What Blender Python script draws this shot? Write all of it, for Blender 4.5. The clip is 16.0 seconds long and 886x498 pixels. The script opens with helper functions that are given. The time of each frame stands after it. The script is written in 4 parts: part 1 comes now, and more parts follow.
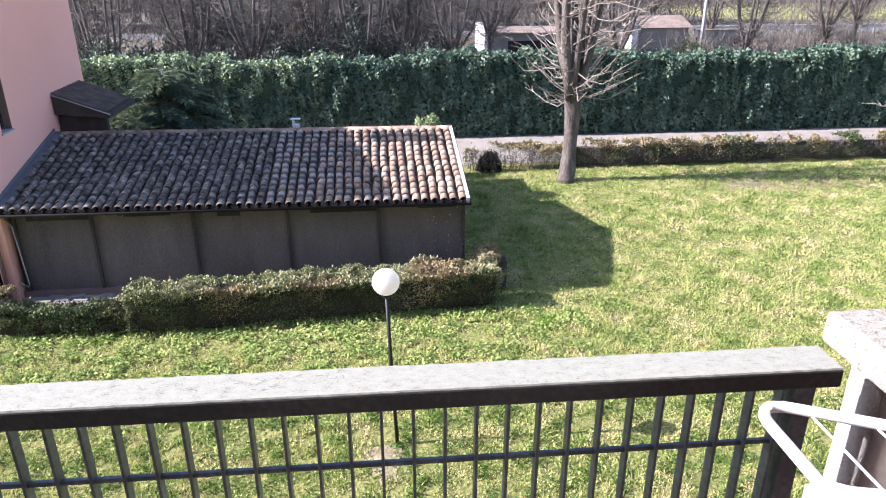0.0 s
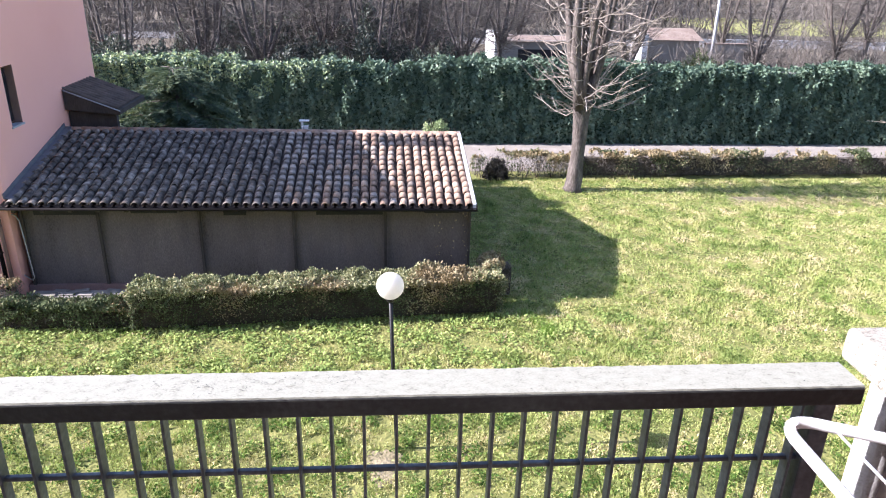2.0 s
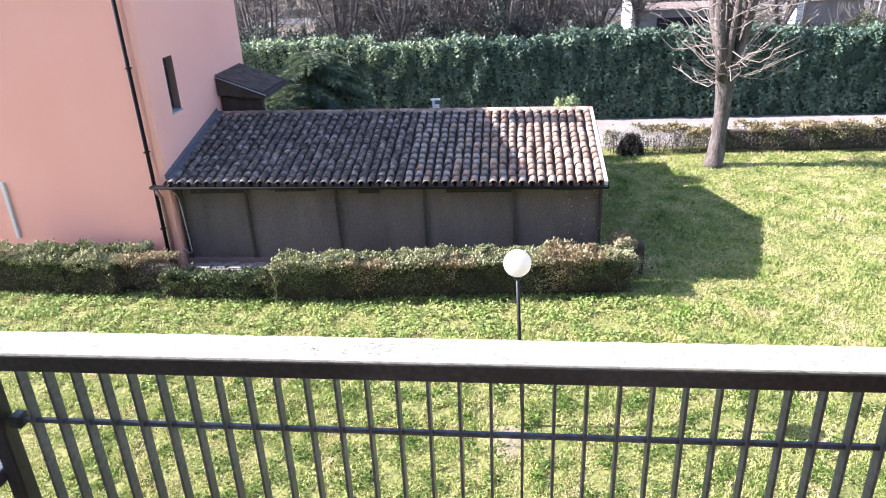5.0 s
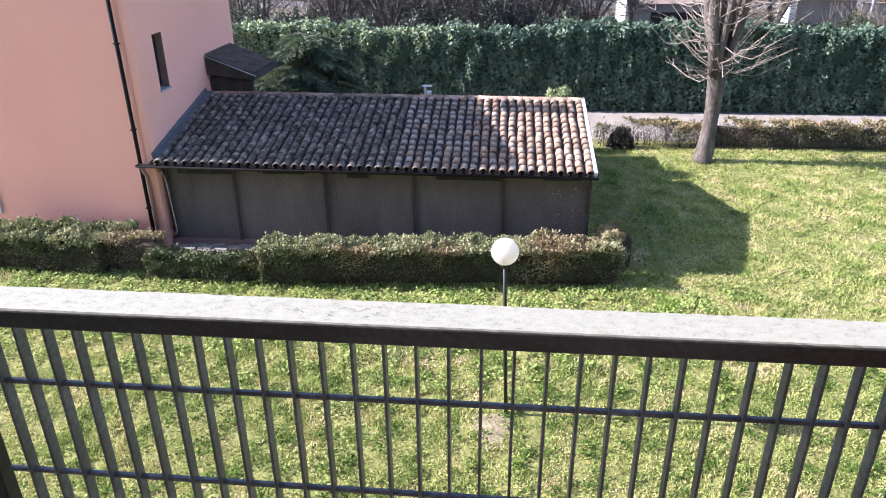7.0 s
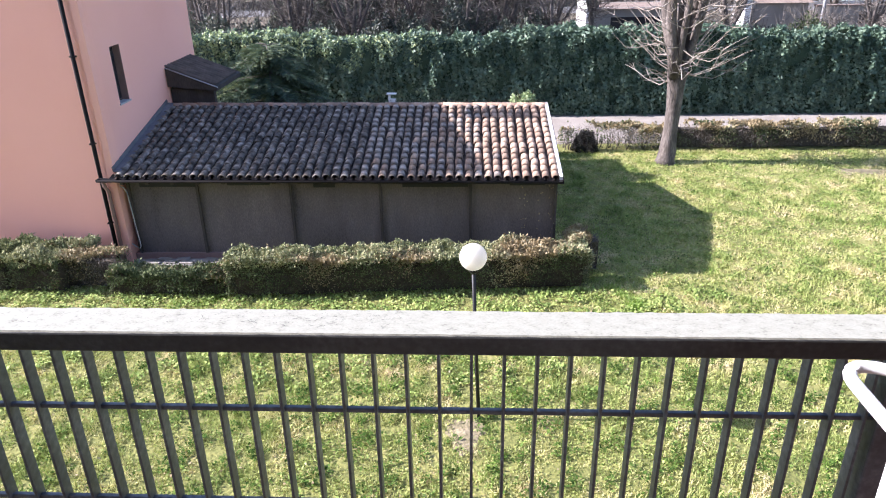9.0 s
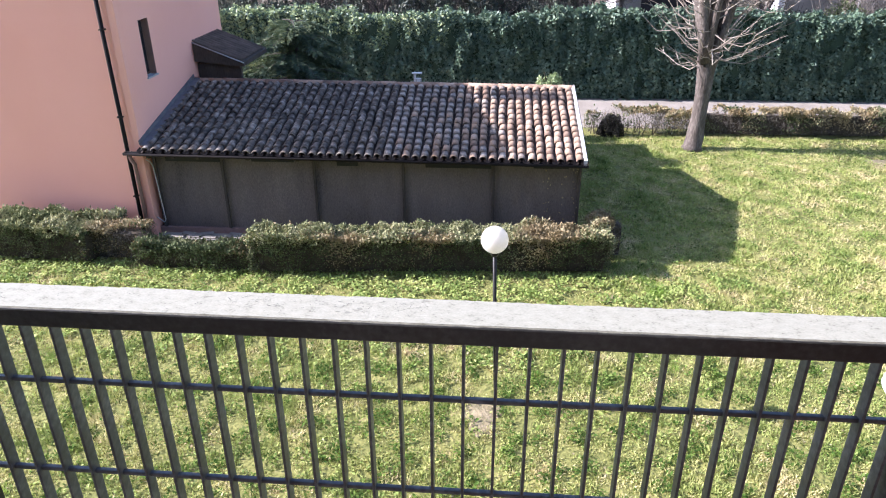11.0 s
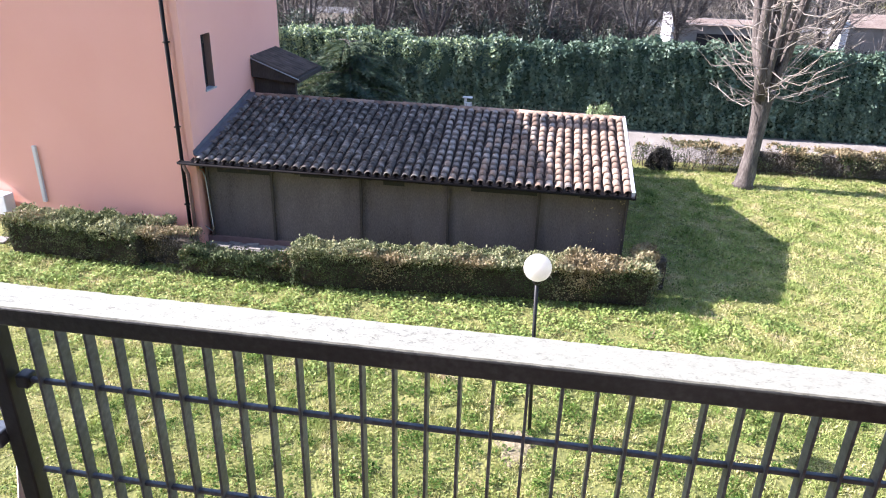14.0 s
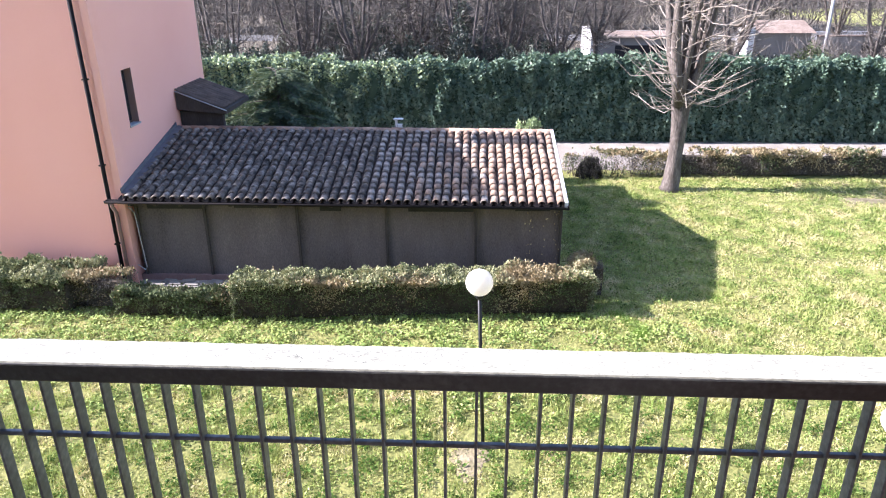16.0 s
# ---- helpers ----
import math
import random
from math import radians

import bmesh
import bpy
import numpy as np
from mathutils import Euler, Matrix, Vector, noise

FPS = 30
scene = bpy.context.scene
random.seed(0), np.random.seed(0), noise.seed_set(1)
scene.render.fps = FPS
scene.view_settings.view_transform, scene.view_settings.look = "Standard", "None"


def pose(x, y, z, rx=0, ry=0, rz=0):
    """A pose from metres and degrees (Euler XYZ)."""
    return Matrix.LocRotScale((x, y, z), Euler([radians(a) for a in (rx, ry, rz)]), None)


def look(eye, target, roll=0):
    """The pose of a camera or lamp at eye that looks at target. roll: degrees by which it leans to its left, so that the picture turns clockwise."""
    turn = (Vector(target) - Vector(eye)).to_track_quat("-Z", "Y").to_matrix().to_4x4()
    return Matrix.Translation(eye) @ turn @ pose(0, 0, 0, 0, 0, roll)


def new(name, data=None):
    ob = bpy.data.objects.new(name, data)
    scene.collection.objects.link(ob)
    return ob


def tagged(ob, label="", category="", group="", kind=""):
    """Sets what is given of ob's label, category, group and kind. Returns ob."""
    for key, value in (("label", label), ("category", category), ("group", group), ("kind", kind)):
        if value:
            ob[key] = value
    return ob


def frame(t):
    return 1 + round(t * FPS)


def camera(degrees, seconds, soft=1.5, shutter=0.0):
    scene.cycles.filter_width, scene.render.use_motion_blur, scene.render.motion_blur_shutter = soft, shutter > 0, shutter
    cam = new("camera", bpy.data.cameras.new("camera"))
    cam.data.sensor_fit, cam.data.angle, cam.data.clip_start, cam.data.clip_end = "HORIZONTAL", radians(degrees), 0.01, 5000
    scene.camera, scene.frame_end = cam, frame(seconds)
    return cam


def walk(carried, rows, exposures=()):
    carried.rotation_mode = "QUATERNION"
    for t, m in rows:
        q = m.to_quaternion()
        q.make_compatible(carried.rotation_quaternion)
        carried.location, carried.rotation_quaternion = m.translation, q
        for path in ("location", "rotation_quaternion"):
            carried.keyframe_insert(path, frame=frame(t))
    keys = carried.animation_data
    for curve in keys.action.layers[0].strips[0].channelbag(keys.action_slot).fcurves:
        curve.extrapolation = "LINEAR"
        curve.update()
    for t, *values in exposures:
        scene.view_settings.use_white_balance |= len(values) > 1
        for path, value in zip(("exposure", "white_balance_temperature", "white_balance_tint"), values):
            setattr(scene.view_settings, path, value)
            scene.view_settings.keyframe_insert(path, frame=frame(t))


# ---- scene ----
cam = camera(64.4, 16.0, 1.1)
PATH = [
    (0, (-2.3029, -15.8834, 7.4059), (-2.1131, -14.0495, 6.6310), -0.01),
    (0.5, (-2.2890, -15.8837, 7.4113), (-1.9166, -14.0532, 6.6964), 1.58),
    (1, (-2.2973, -15.8929, 7.4125), (-2.0316, -14.0459, 6.6930), 0.17),
    (1.5, (-2.3007, -15.8873, 7.4080), (-1.9666, -14.0628, 6.6602), 0.76),
    (2, (-2.3285, -15.8760, 7.4005), (-2.1490, -14.0347, 6.6407), 1.56),
    (2.5, (-2.3328, -15.8635, 7.4116), (-2.2523, -14.0199, 6.6402), 1.11),
    (3, (-2.3467, -15.8249, 7.3855), (-2.3340, -13.9689, 6.6402), 1.07),
    (3.5, (-2.3585, -15.8250, 7.3859), (-2.4865, -13.9898, 6.6012), 0.27),
    (4, (-2.3326, -15.8556, 7.3883), (-2.5540, -14.0222, 6.6205), -1.33),
    (4.5, (-2.2732, -15.8977, 7.4051), (-2.4709, -14.0744, 6.6073), -2.69),
    (7, (-2.2848, -15.8732, 7.3420), (-2.4402, -14.0663, 6.4986), -0.48),
    (7.5, (-2.3023, -15.8683, 7.3424), (-2.4913, -14.0794, 6.4680), 0.46),
    (8, (-2.2726, -15.8577, 7.3484), (-2.3926, -14.0364, 6.5307), -0.32),
    (8.5, (-2.2547, -15.8604, 7.3438), (-2.2926, -14.0312, 6.5361), -0.10),
    (9, (-2.2608, -15.8741, 7.3413), (-2.3304, -14.0542, 6.5146), -0.98),
    (9.2, (-2.2502, -15.9259, 7.3653), (-2.3209, -14.1181, 6.5130), -0.99),
    (11.3, (-2.2858, -15.8476, 7.3419), (-2.4199, -14.0545, 6.4663), -0.12),
    (11.5, (-2.2976, -15.8407, 7.3384), (-2.4394, -14.0359, 6.4887), -0.05),
    (12, (-2.3169, -15.8363, 7.3400), (-2.5274, -14.0505, 6.4646), 0.34),
    (12.5, (-2.3148, -15.8380, 7.3396), (-2.5172, -14.0162, 6.5397), 1.37),
    (13, (-2.3019, -15.8428, 7.3422), (-2.4864, -14.0102, 6.5625), 0.56),
    (13.5, (-2.3188, -15.8320, 7.3342), (-2.5271, -14.0194, 6.5149), 1.22),
    (14, (-2.3193, -15.8364, 7.3485), (-2.5625, -14.0276, 6.5306), 1.59),
    (14.5, (-2.3248, -15.8239, 7.3553), (-2.5769, -14.0319, 6.5038), -0.50),
    (15, (-2.3157, -15.8249, 7.3768), (-2.5232, -14.0262, 6.5274), -3.17),
    (15.5, (-2.3117, -15.8536, 7.3904), (-2.4260, -14.0212, 6.5975), -2.25),
    (16, (-2.3172, -15.9015, 7.3802), (-2.3946, -14.0553, 6.6150), -0.40),
]
walk(cam, [(t, look(eye, aim, roll)) for t, eye, aim, roll in PATH], [(0, 1.68, 5860, 23), (1.5, 1.74, 5860, 23), (2.5, 1.78, 5860, 23), (3.5, 2.0, 5860, 23), (4.5, 2.04, 5860, 23), (7, 1.68, 5860, 23), (8.5, 1.74, 5860, 23), (9.2, 1.74, 5860, 23), (12, 1.6, 5860, 23), (13.5, 1.85, 5860, 23), (14.5, 1.84, 5860, 23), (16, 1.98, 5860, 23)])

# ---- light ----
SUN_ELEV = 33.3
world = bpy.data.worlds.new("sky")
scene.world = world
world.use_nodes = True
wt = world.node_tree
sky = wt.nodes.new("ShaderNodeTexSky")
sky.sky_type, sky.sun_disc = "NISHITA", False
sky.sun_elevation, sky.sun_rotation = radians(SUN_ELEV), radians(-90)
wt.links.new(sky.outputs[0], wt.nodes["Background"].inputs[0])
wt.nodes["Background"].inputs[1].default_value = 0.113
sun = new("sun", bpy.data.lights.new("sun", "SUN"))
sun.data.energy, sun.data.angle, sun.data.color = 5.0, radians(0.5), (1, 0.945, 0.87)
sun.matrix_world = look((-40, 0.3, 40 * math.tan(radians(SUN_ELEV))), (0, 0, 0))


# ---- materials ----
def surface(name, tones, rough=0.85, scale=3.0, fine=40.0, bump=0.3, metal=0.0, source="noise", stretch=(1, 1, 1), thin=0.0, spec=0.3, dist=0.01, vary=0.43, broad=1.25):
    """A material that runs through its tones by noise, by piece or by island, with a finer grain over it."""
    m = bpy.data.materials.new(name)
    m.use_nodes = True
    nt = m.node_tree
    bsdf = nt.nodes["Principled BSDF"]
    bsdf.inputs["Roughness"].default_value = rough
    bsdf.inputs["Metallic"].default_value = metal
    bsdf.inputs["Specular IOR Level"].default_value = spec
    coord = nt.nodes.new("ShaderNodeTexCoord")
    mapping = nt.nodes.new("ShaderNodeMapping")
    mapping.inputs["Scale"].default_value = stretch
    nt.links.new(coord.outputs["Object"], mapping.inputs[0])
    big, small = nt.nodes.new("ShaderNodeTexNoise"), nt.nodes.new("ShaderNodeTexNoise")
    for node, s, detail in ((big, scale, 5), (small, fine, 4)):
        node.inputs["Scale"].default_value, node.inputs["Detail"].default_value = s, detail
        nt.links.new(mapping.outputs[0], node.inputs["Vector"])
    add = nt.nodes.new("ShaderNodeMath")
    add.operation = "MULTIPLY_ADD"
    add.inputs[1].default_value = 0.5
    nt.links.new(small.outputs["Fac"], add.inputs[0])
    if source == "noise":
        half = nt.nodes.new("ShaderNodeMath")
        half.operation = "MULTIPLY"
        half.inputs[1].default_value = 0.5
        nt.links.new(big.outputs["Fac"], half.inputs[0])
        nt.links.new(half.outputs[0], add.inputs[2])
        lo, hi = 0.3, 0.7
    else:
        if source == "island":
            info = nt.nodes.new("ShaderNodeNewGeometry")
            out = info.outputs["Random Per Island"]
        else:
            info = nt.nodes.new("ShaderNodeObjectInfo")
            out = info.outputs["Random"]
        mix = nt.nodes.new("ShaderNodeMath")
        mix.operation = "MULTIPLY_ADD"
        mix.inputs[1].default_value = vary
        nt.links.new(out, mix.inputs[0])
        part_noise = nt.nodes.new("ShaderNodeMath")
        part_noise.operation = "MULTIPLY_ADD"
        part_noise.inputs[1].default_value, part_noise.inputs[2].default_value = broad, 0.5 - 0.5 * broad - 0.5 * vary
        nt.links.new(big.outputs["Fac"], part_noise.inputs[0])
        nt.links.new(part_noise.outputs[0], mix.inputs[2])
        add.inputs[1].default_value = 0.2
        nt.links.new(mix.outputs[0], add.inputs[2])
        lo, hi = 0.05, 1.0
    ramp = nt.nodes.new("ShaderNodeValToRGB")
    els = ramp.color_ramp.elements
    while len(els) < len(tones):
        els.new(0.5)
    for k, c in enumerate(tones):
        els[k].position = lo + (hi - lo) * k / max(1, len(tones) - 1)
        els[k].color = (*c, 1)
    nt.links.new(add.outputs[0], ramp.inputs[0])
    nt.links.new(ramp.outputs[0], bsdf.inputs["Base Color"])
    if bump:
        b = nt.nodes.new("ShaderNodeBump")
        b.inputs["Strength"].default_value, b.inputs["Distance"].default_value = bump, dist
        nt.links.new(small.outputs["Fac"], b.inputs["Height"])
        nt.links.new(b.outputs[0], bsdf.inputs["Normal"])
    if thin:
        t = nt.nodes.new("ShaderNodeBsdfTranslucent")
        nt.links.new(ramp.outputs[0], t.inputs[0])
        s = nt.nodes.new("ShaderNodeMixShader")
        s.inputs[0].default_value = thin
        nt.links.new(bsdf.outputs[0], s.inputs[1])
        nt.links.new(t.outputs[0], s.inputs[2])
        nt.links.new(s.outputs[0], nt.nodes["Material Output"].inputs[0])
    return m


M_SOIL = surface("lawn_soil", [(0.06, 0.065, 0.02), (0.13, 0.14, 0.038), (0.22, 0.215, 0.065), (0.33, 0.265, 0.13)], 0.95, 1.6, 14, 0.9, dist=0.05)
M_BARE = surface("bare_soil", [(0.12, 0.11, 0.05), (0.23, 0.19, 0.11), (0.34, 0.28, 0.18)], 0.95, 5, 24, 0.8, dist=0.03)
M_DARKBUSH = surface("dark_bush_leaves", [(0.012, 0.012, 0.01), (0.03, 0.028, 0.022), (0.055, 0.05, 0.04)], 0.8, 2, 8, 0, source="island")
M_GRASS = surface("grass_blades", [(0.065, 0.112, 0.026), (0.18, 0.243, 0.062), (0.345, 0.4, 0.118), (0.5, 0.475, 0.205), (0.69, 0.565, 0.35)], 0.7, 1.3, 5, 0, source="island", thin=0.3, vary=0.26, broad=1.7)
M_STRAW = surface("dry_grass", [(0.2, 0.17, 0.08), (0.4, 0.34, 0.18), (0.58, 0.5, 0.3)], 0.8, 2.5, 9, 0, source="island", thin=0.2)
M_TUFT = surface("lush_grass", [(0.1, 0.17, 0.03), (0.2, 0.32, 0.05), (0.33, 0.46, 0.1)], 0.65, 1.5, 9, 0, source="island", thin=0.35)
M_WEED = surface("weed_leaves", [(0.05, 0.09, 0.02), (0.15, 0.225, 0.05), (0.29, 0.365, 0.095), (0.45, 0.48, 0.17)], 0.8, 2.2, 6, 0, source="island", thin=0.2, spec=0.3)
# Hedge side leaves, kept dark to carry the shade of the fronts.
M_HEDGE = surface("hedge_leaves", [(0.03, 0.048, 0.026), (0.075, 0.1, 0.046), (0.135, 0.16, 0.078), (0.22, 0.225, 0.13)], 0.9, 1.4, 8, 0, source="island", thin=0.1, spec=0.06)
M_CLOVER = surface("clover_leaves", [(0.022, 0.05, 0.01), (0.06, 0.115, 0.02), (0.15, 0.22, 0.045)], 0.8, 3.0, 8, 0, source="island", thin=0.25, spec=0.1)
# Paler hedge tone for the tops: sunlight put into the leaf colour.
M_HEDGELIT = surface("sunlit_hedge_leaves", [(0.085, 0.108, 0.048), (0.2, 0.225, 0.105), (0.345, 0.35, 0.185), (0.5, 0.475, 0.29)], 0.9, 1.4, 8, 0, source="island", thin=0.12, spec=0.06)
M_RUSSET = surface("russet_leaves", [(0.114, 0.081, 0.044), (0.228, 0.173, 0.088), (0.342, 0.27, 0.15), (0.399, 0.389, 0.225)], 0.7, 1.5, 8, 0, source="island", thin=0.15)
M_IVY = surface("ivy_leaves", [(0.028, 0.05, 0.038), (0.062, 0.108, 0.07), (0.118, 0.178, 0.112), (0.205, 0.27, 0.175)], 0.58, 1.4, 6, 0, source="island", thin=0.12, spec=0.4)
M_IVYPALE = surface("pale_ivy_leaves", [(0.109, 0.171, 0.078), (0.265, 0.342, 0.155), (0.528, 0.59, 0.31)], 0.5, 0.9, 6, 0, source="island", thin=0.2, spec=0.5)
M_CEDAR = surface("cedar_needles", [(0.024, 0.048, 0.037), (0.051, 0.085, 0.058), (0.102, 0.143, 0.075), (0.218, 0.245, 0.109)], 0.75, 0.5, 6, 0, source="island", thin=0.15)
M_DARKLEAF = surface("evergreen_leaves", [(0.02, 0.026, 0.024), (0.042, 0.052, 0.042), (0.08, 0.095, 0.066), (0.24, 0.25, 0.18)], 0.6, 0.35, 5, 0, source="island", thin=0.08, spec=0.4)
M_TWIG = surface("bare_twigs", [(0.055, 0.05, 0.044), (0.115, 0.1, 0.086), (0.21, 0.185, 0.157)], 0.9, 0.3, 5, 0, source="island")
M_TWIGPALE = surface("pale_twigs", [(0.17, 0.136, 0.111), (0.272, 0.23, 0.187), (0.357, 0.315, 0.264)], 0.9, 0.4, 5, 0, source="island")
M_BARK = surface("bark", [(0.043, 0.035, 0.029), (0.108, 0.09, 0.076), (0.216, 0.187, 0.162)], 0.95, 5, 28, 1.0, stretch=(1, 1, 0.3), dist=0.03)
M_BARKPALE = surface("pale_bark", [(0.08, 0.065, 0.055), (0.19, 0.16, 0.135), (0.36, 0.32, 0.28)], 0.95, 5, 28, 1.0, stretch=(1, 1, 0.3), dist=0.03)
M_BARKDARK = surface("dark_bark", [(0.06, 0.053, 0.05), (0.11, 0.095, 0.086), (0.19, 0.165, 0.145)], 0.95, 5, 20, 0.8, stretch=(1, 1, 0.3), dist=0.02)
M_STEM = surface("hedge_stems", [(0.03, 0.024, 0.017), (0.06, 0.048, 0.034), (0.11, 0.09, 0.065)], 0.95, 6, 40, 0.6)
M_PINK = surface("pink_stucco", [(0.822, 0.406, 0.31), (0.863, 0.446, 0.344), (0.894, 0.475, 0.373)], 0.92, 0.5, 90, 0.25, dist=0.004)
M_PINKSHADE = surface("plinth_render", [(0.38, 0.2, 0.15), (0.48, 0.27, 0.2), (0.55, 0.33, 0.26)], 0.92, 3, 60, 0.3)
M_BROWNPIPE = surface("brown_pipe_paint", [(0.009, 0.008, 0.009), (0.018, 0.015, 0.016)], 0.8, 4, 60, 0.1, spec=0.12)
M_PIPEPALE = surface("grey_plastic", [(0.5, 0.5, 0.49), (0.6, 0.6, 0.59)], 0.5, 3, 50, 0.05)
M_ZINC = surface("weathered_zinc", [(0.26, 0.26, 0.27), (0.38, 0.38, 0.39), (0.5, 0.5, 0.5)], 0.5, 4, 50, 0.1)
M_LEAD = surface("dull_lead", [(0.09, 0.09, 0.1), (0.13, 0.13, 0.14), (0.19, 0.19, 0.2)], 0.65, 4, 50, 0.1)
M_WHITEPAINT = surface("white_paint", [(0.6, 0.6, 0.6), (0.7, 0.7, 0.69)], 0.45, 5, 60, 0.05, spec=0.4)
M_WHITEWALL = surface("white_render", [(0.55, 0.54, 0.52), (0.68, 0.67, 0.65), (0.76, 0.75, 0.73)], 0.9, 0.8, 30, 0.2)
M_GREYWALL = surface("grey_render", [(0.2, 0.185, 0.165), (0.27, 0.25, 0.225), (0.33, 0.31, 0.28)], 0.9, 0.8, 30, 0.2)
M_TILE = surface("old_roof_tile", [(0.07, 0.05, 0.04), (0.195, 0.132, 0.095), (0.37, 0.262, 0.185), (0.53, 0.41, 0.305)], 0.92, 3.5, 22, 0.8, source="piece", dist=0.015)
# Darker, greyer tile tones with the house's shade put into the colour.
M_TILEREST = surface("shade_toned_roof_tile", [(0.034, 0.031, 0.027), (0.088, 0.075, 0.063), (0.185, 0.153, 0.124), (0.42, 0.36, 0.3)], 0.92, 5.5, 30, 0.8, source="island", dist=0.015, vary=0.18, broad=1.75)
M_TILESHADE = surface("shade_toned_loose_tile", [(0.042, 0.038, 0.034), (0.112, 0.096, 0.082), (0.22, 0.183, 0.152), (0.43, 0.37, 0.31)], 0.92, 6.0, 26, 0.8, source="piece", dist=0.015, vary=0.28, broad=1.5)
M_CHANNEL = surface("dark_channel_tile", [(0.03, 0.025, 0.022), (0.08, 0.06, 0.05), (0.15, 0.11, 0.09)], 0.95, 3.0, 22, 0.6, source="island", dist=0.01)
M_FARTILE = surface("far_roof_tile", [(0.135, 0.097, 0.078), (0.217, 0.163, 0.127), (0.29, 0.241, 0.196)], 0.9, 1.5, 8, 0.5)
M_DECK = surface("roof_deck", [(0.05, 0.04, 0.035), (0.09, 0.07, 0.06)], 0.95, 3, 30, 0.3)
M_PANEL = surface("brown_screen_cloth", [(0.052, 0.043, 0.039), (0.11, 0.092, 0.083), (0.142, 0.118, 0.106), (0.195, 0.165, 0.148)], 0.9, 1.1, 45, 0.1, stretch=(1.3, 1, 0.45))
M_POST = surface("dark_timber", [(0.035, 0.028, 0.024), (0.06, 0.05, 0.042), (0.09, 0.075, 0.062)], 0.85, 4, 40, 0.4, stretch=(1, 1, 0.2))
M_IRON = surface("grey_iron_paint", [(0.032, 0.038, 0.045), (0.065, 0.076, 0.09), (0.14, 0.158, 0.18)], 0.42, 9, 90, 0.25, spec=0.5, dist=0.003)
# One cap paint in two tones: shaded sides here, sunlit top below.
M_CAPSIDE = surface("shade_toned_paint", [(0.016, 0.017, 0.016), (0.028, 0.0292, 0.028), (0.055, 0.056, 0.053)], 0.5, 7, 90, 0.35, dist=0.003)
M_CAPTOP = surface("sunlit_flaking_paint", [(0.115, 0.112, 0.088), (0.25, 0.252, 0.208), (0.285, 0.286, 0.238), (0.31, 0.312, 0.262)], 0.85, 90, 380, 0.6, dist=0.001, stretch=(0.6, 1, 1))
M_CONCRETE = surface("pitted_concrete", [(0.05, 0.044, 0.032), (0.261, 0.244, 0.198), (0.382, 0.356, 0.306), (0.453, 0.425, 0.368)], 0.92, 110, 320, 1.0, dist=0.003)
M_LIMED = surface("limewashed_concrete", [(0.216, 0.202, 0.187), (0.36, 0.346, 0.331), (0.403, 0.389, 0.374)], 0.9, 25, 160, 0.6, dist=0.003)
M_PARAPET = surface("parapet_render", [(0.5, 0.413, 0.375), (0.6, 0.5, 0.463), (0.675, 0.587, 0.537)], 0.9, 4, 70, 0.2)
M_TERRA = surface("terracotta", [(0.46, 0.2, 0.13), (0.54, 0.26, 0.18), (0.6, 0.33, 0.24)], 0.85, 5, 60, 0.2)
M_GRAVEL = surface("path_gravel", [(0.172, 0.148, 0.123), (0.254, 0.226, 0.193), (0.328, 0.295, 0.258)], 0.95, 1.2, 30, 0.5)
M_STONE = surface("pale_paving", [(0.18, 0.165, 0.145), (0.25, 0.228, 0.198), (0.31, 0.283, 0.248)], 0.9, 5, 40, 0.4, source="piece")
M_GLOBE = surface("opal_globe", [(0.76, 0.73, 0.67), (0.86, 0.83, 0.77)], 0.35, 6, 30, 0.02, thin=0.55, spec=0.5)
M_BLACK = surface("black_metal", [(0.012, 0.012, 0.013), (0.025, 0.025, 0.027)], 0.5, 6, 60, 0.1)
M_RUBBER = surface("grey_rubber", [(0.12, 0.11, 0.105), (0.2, 0.19, 0.18)], 0.8, 10, 60, 0.2)
M_LITTER = surface("woodland_litter", [(0.06, 0.05, 0.035), (0.13, 0.11, 0.075), (0.2, 0.17, 0.12)], 0.95, 0.3, 4, 0.6, dist=0.1)
M_ROAD = surface("asphalt", [(0.11, 0.108, 0.105), (0.16, 0.158, 0.155)], 0.9, 0.6, 20, 0.2)
M_FIELD = surface("far_meadow", [(0.16, 0.176, 0.048), (0.256, 0.264, 0.08), (0.32, 0.304, 0.12)], 0.95, 0.15, 3, 0.3)
M_GLASSDARK = surface("dark_window", [(0.02, 0.02, 0.024), (0.035, 0.035, 0.04)], 0.15, 3, 20, 0)
M_FLOORDARK = surface("low_bounce_floor", [(0.09, 0.06, 0.05), (0.13, 0.085, 0.07)], 0.7, 3, 30, 0.2)
M_MIDBROWN = surface("mid_brown_paint", [(0.2, 0.125, 0.11), (0.28, 0.18, 0.155)], 0.8, 4, 40, 0.2)
M_SHUTTER = surface("brown_shutter", [(0.063, 0.035, 0.028), (0.098, 0.056, 0.043)], 0.6, 5, 40, 0.2)
M_CLOTH = surface("white_cloth", [(0.78, 0.78, 0.77), (0.84, 0.84, 0.83)], 0.9, 6, 120, 0.15)
M_PLASTER = surface("plain_plaster", [(0.5, 0.4, 0.36), (0.58, 0.48, 0.43)], 0.9, 1, 40, 0.1)


# ---- building blocks ----
rng = np.random.default_rng(7)


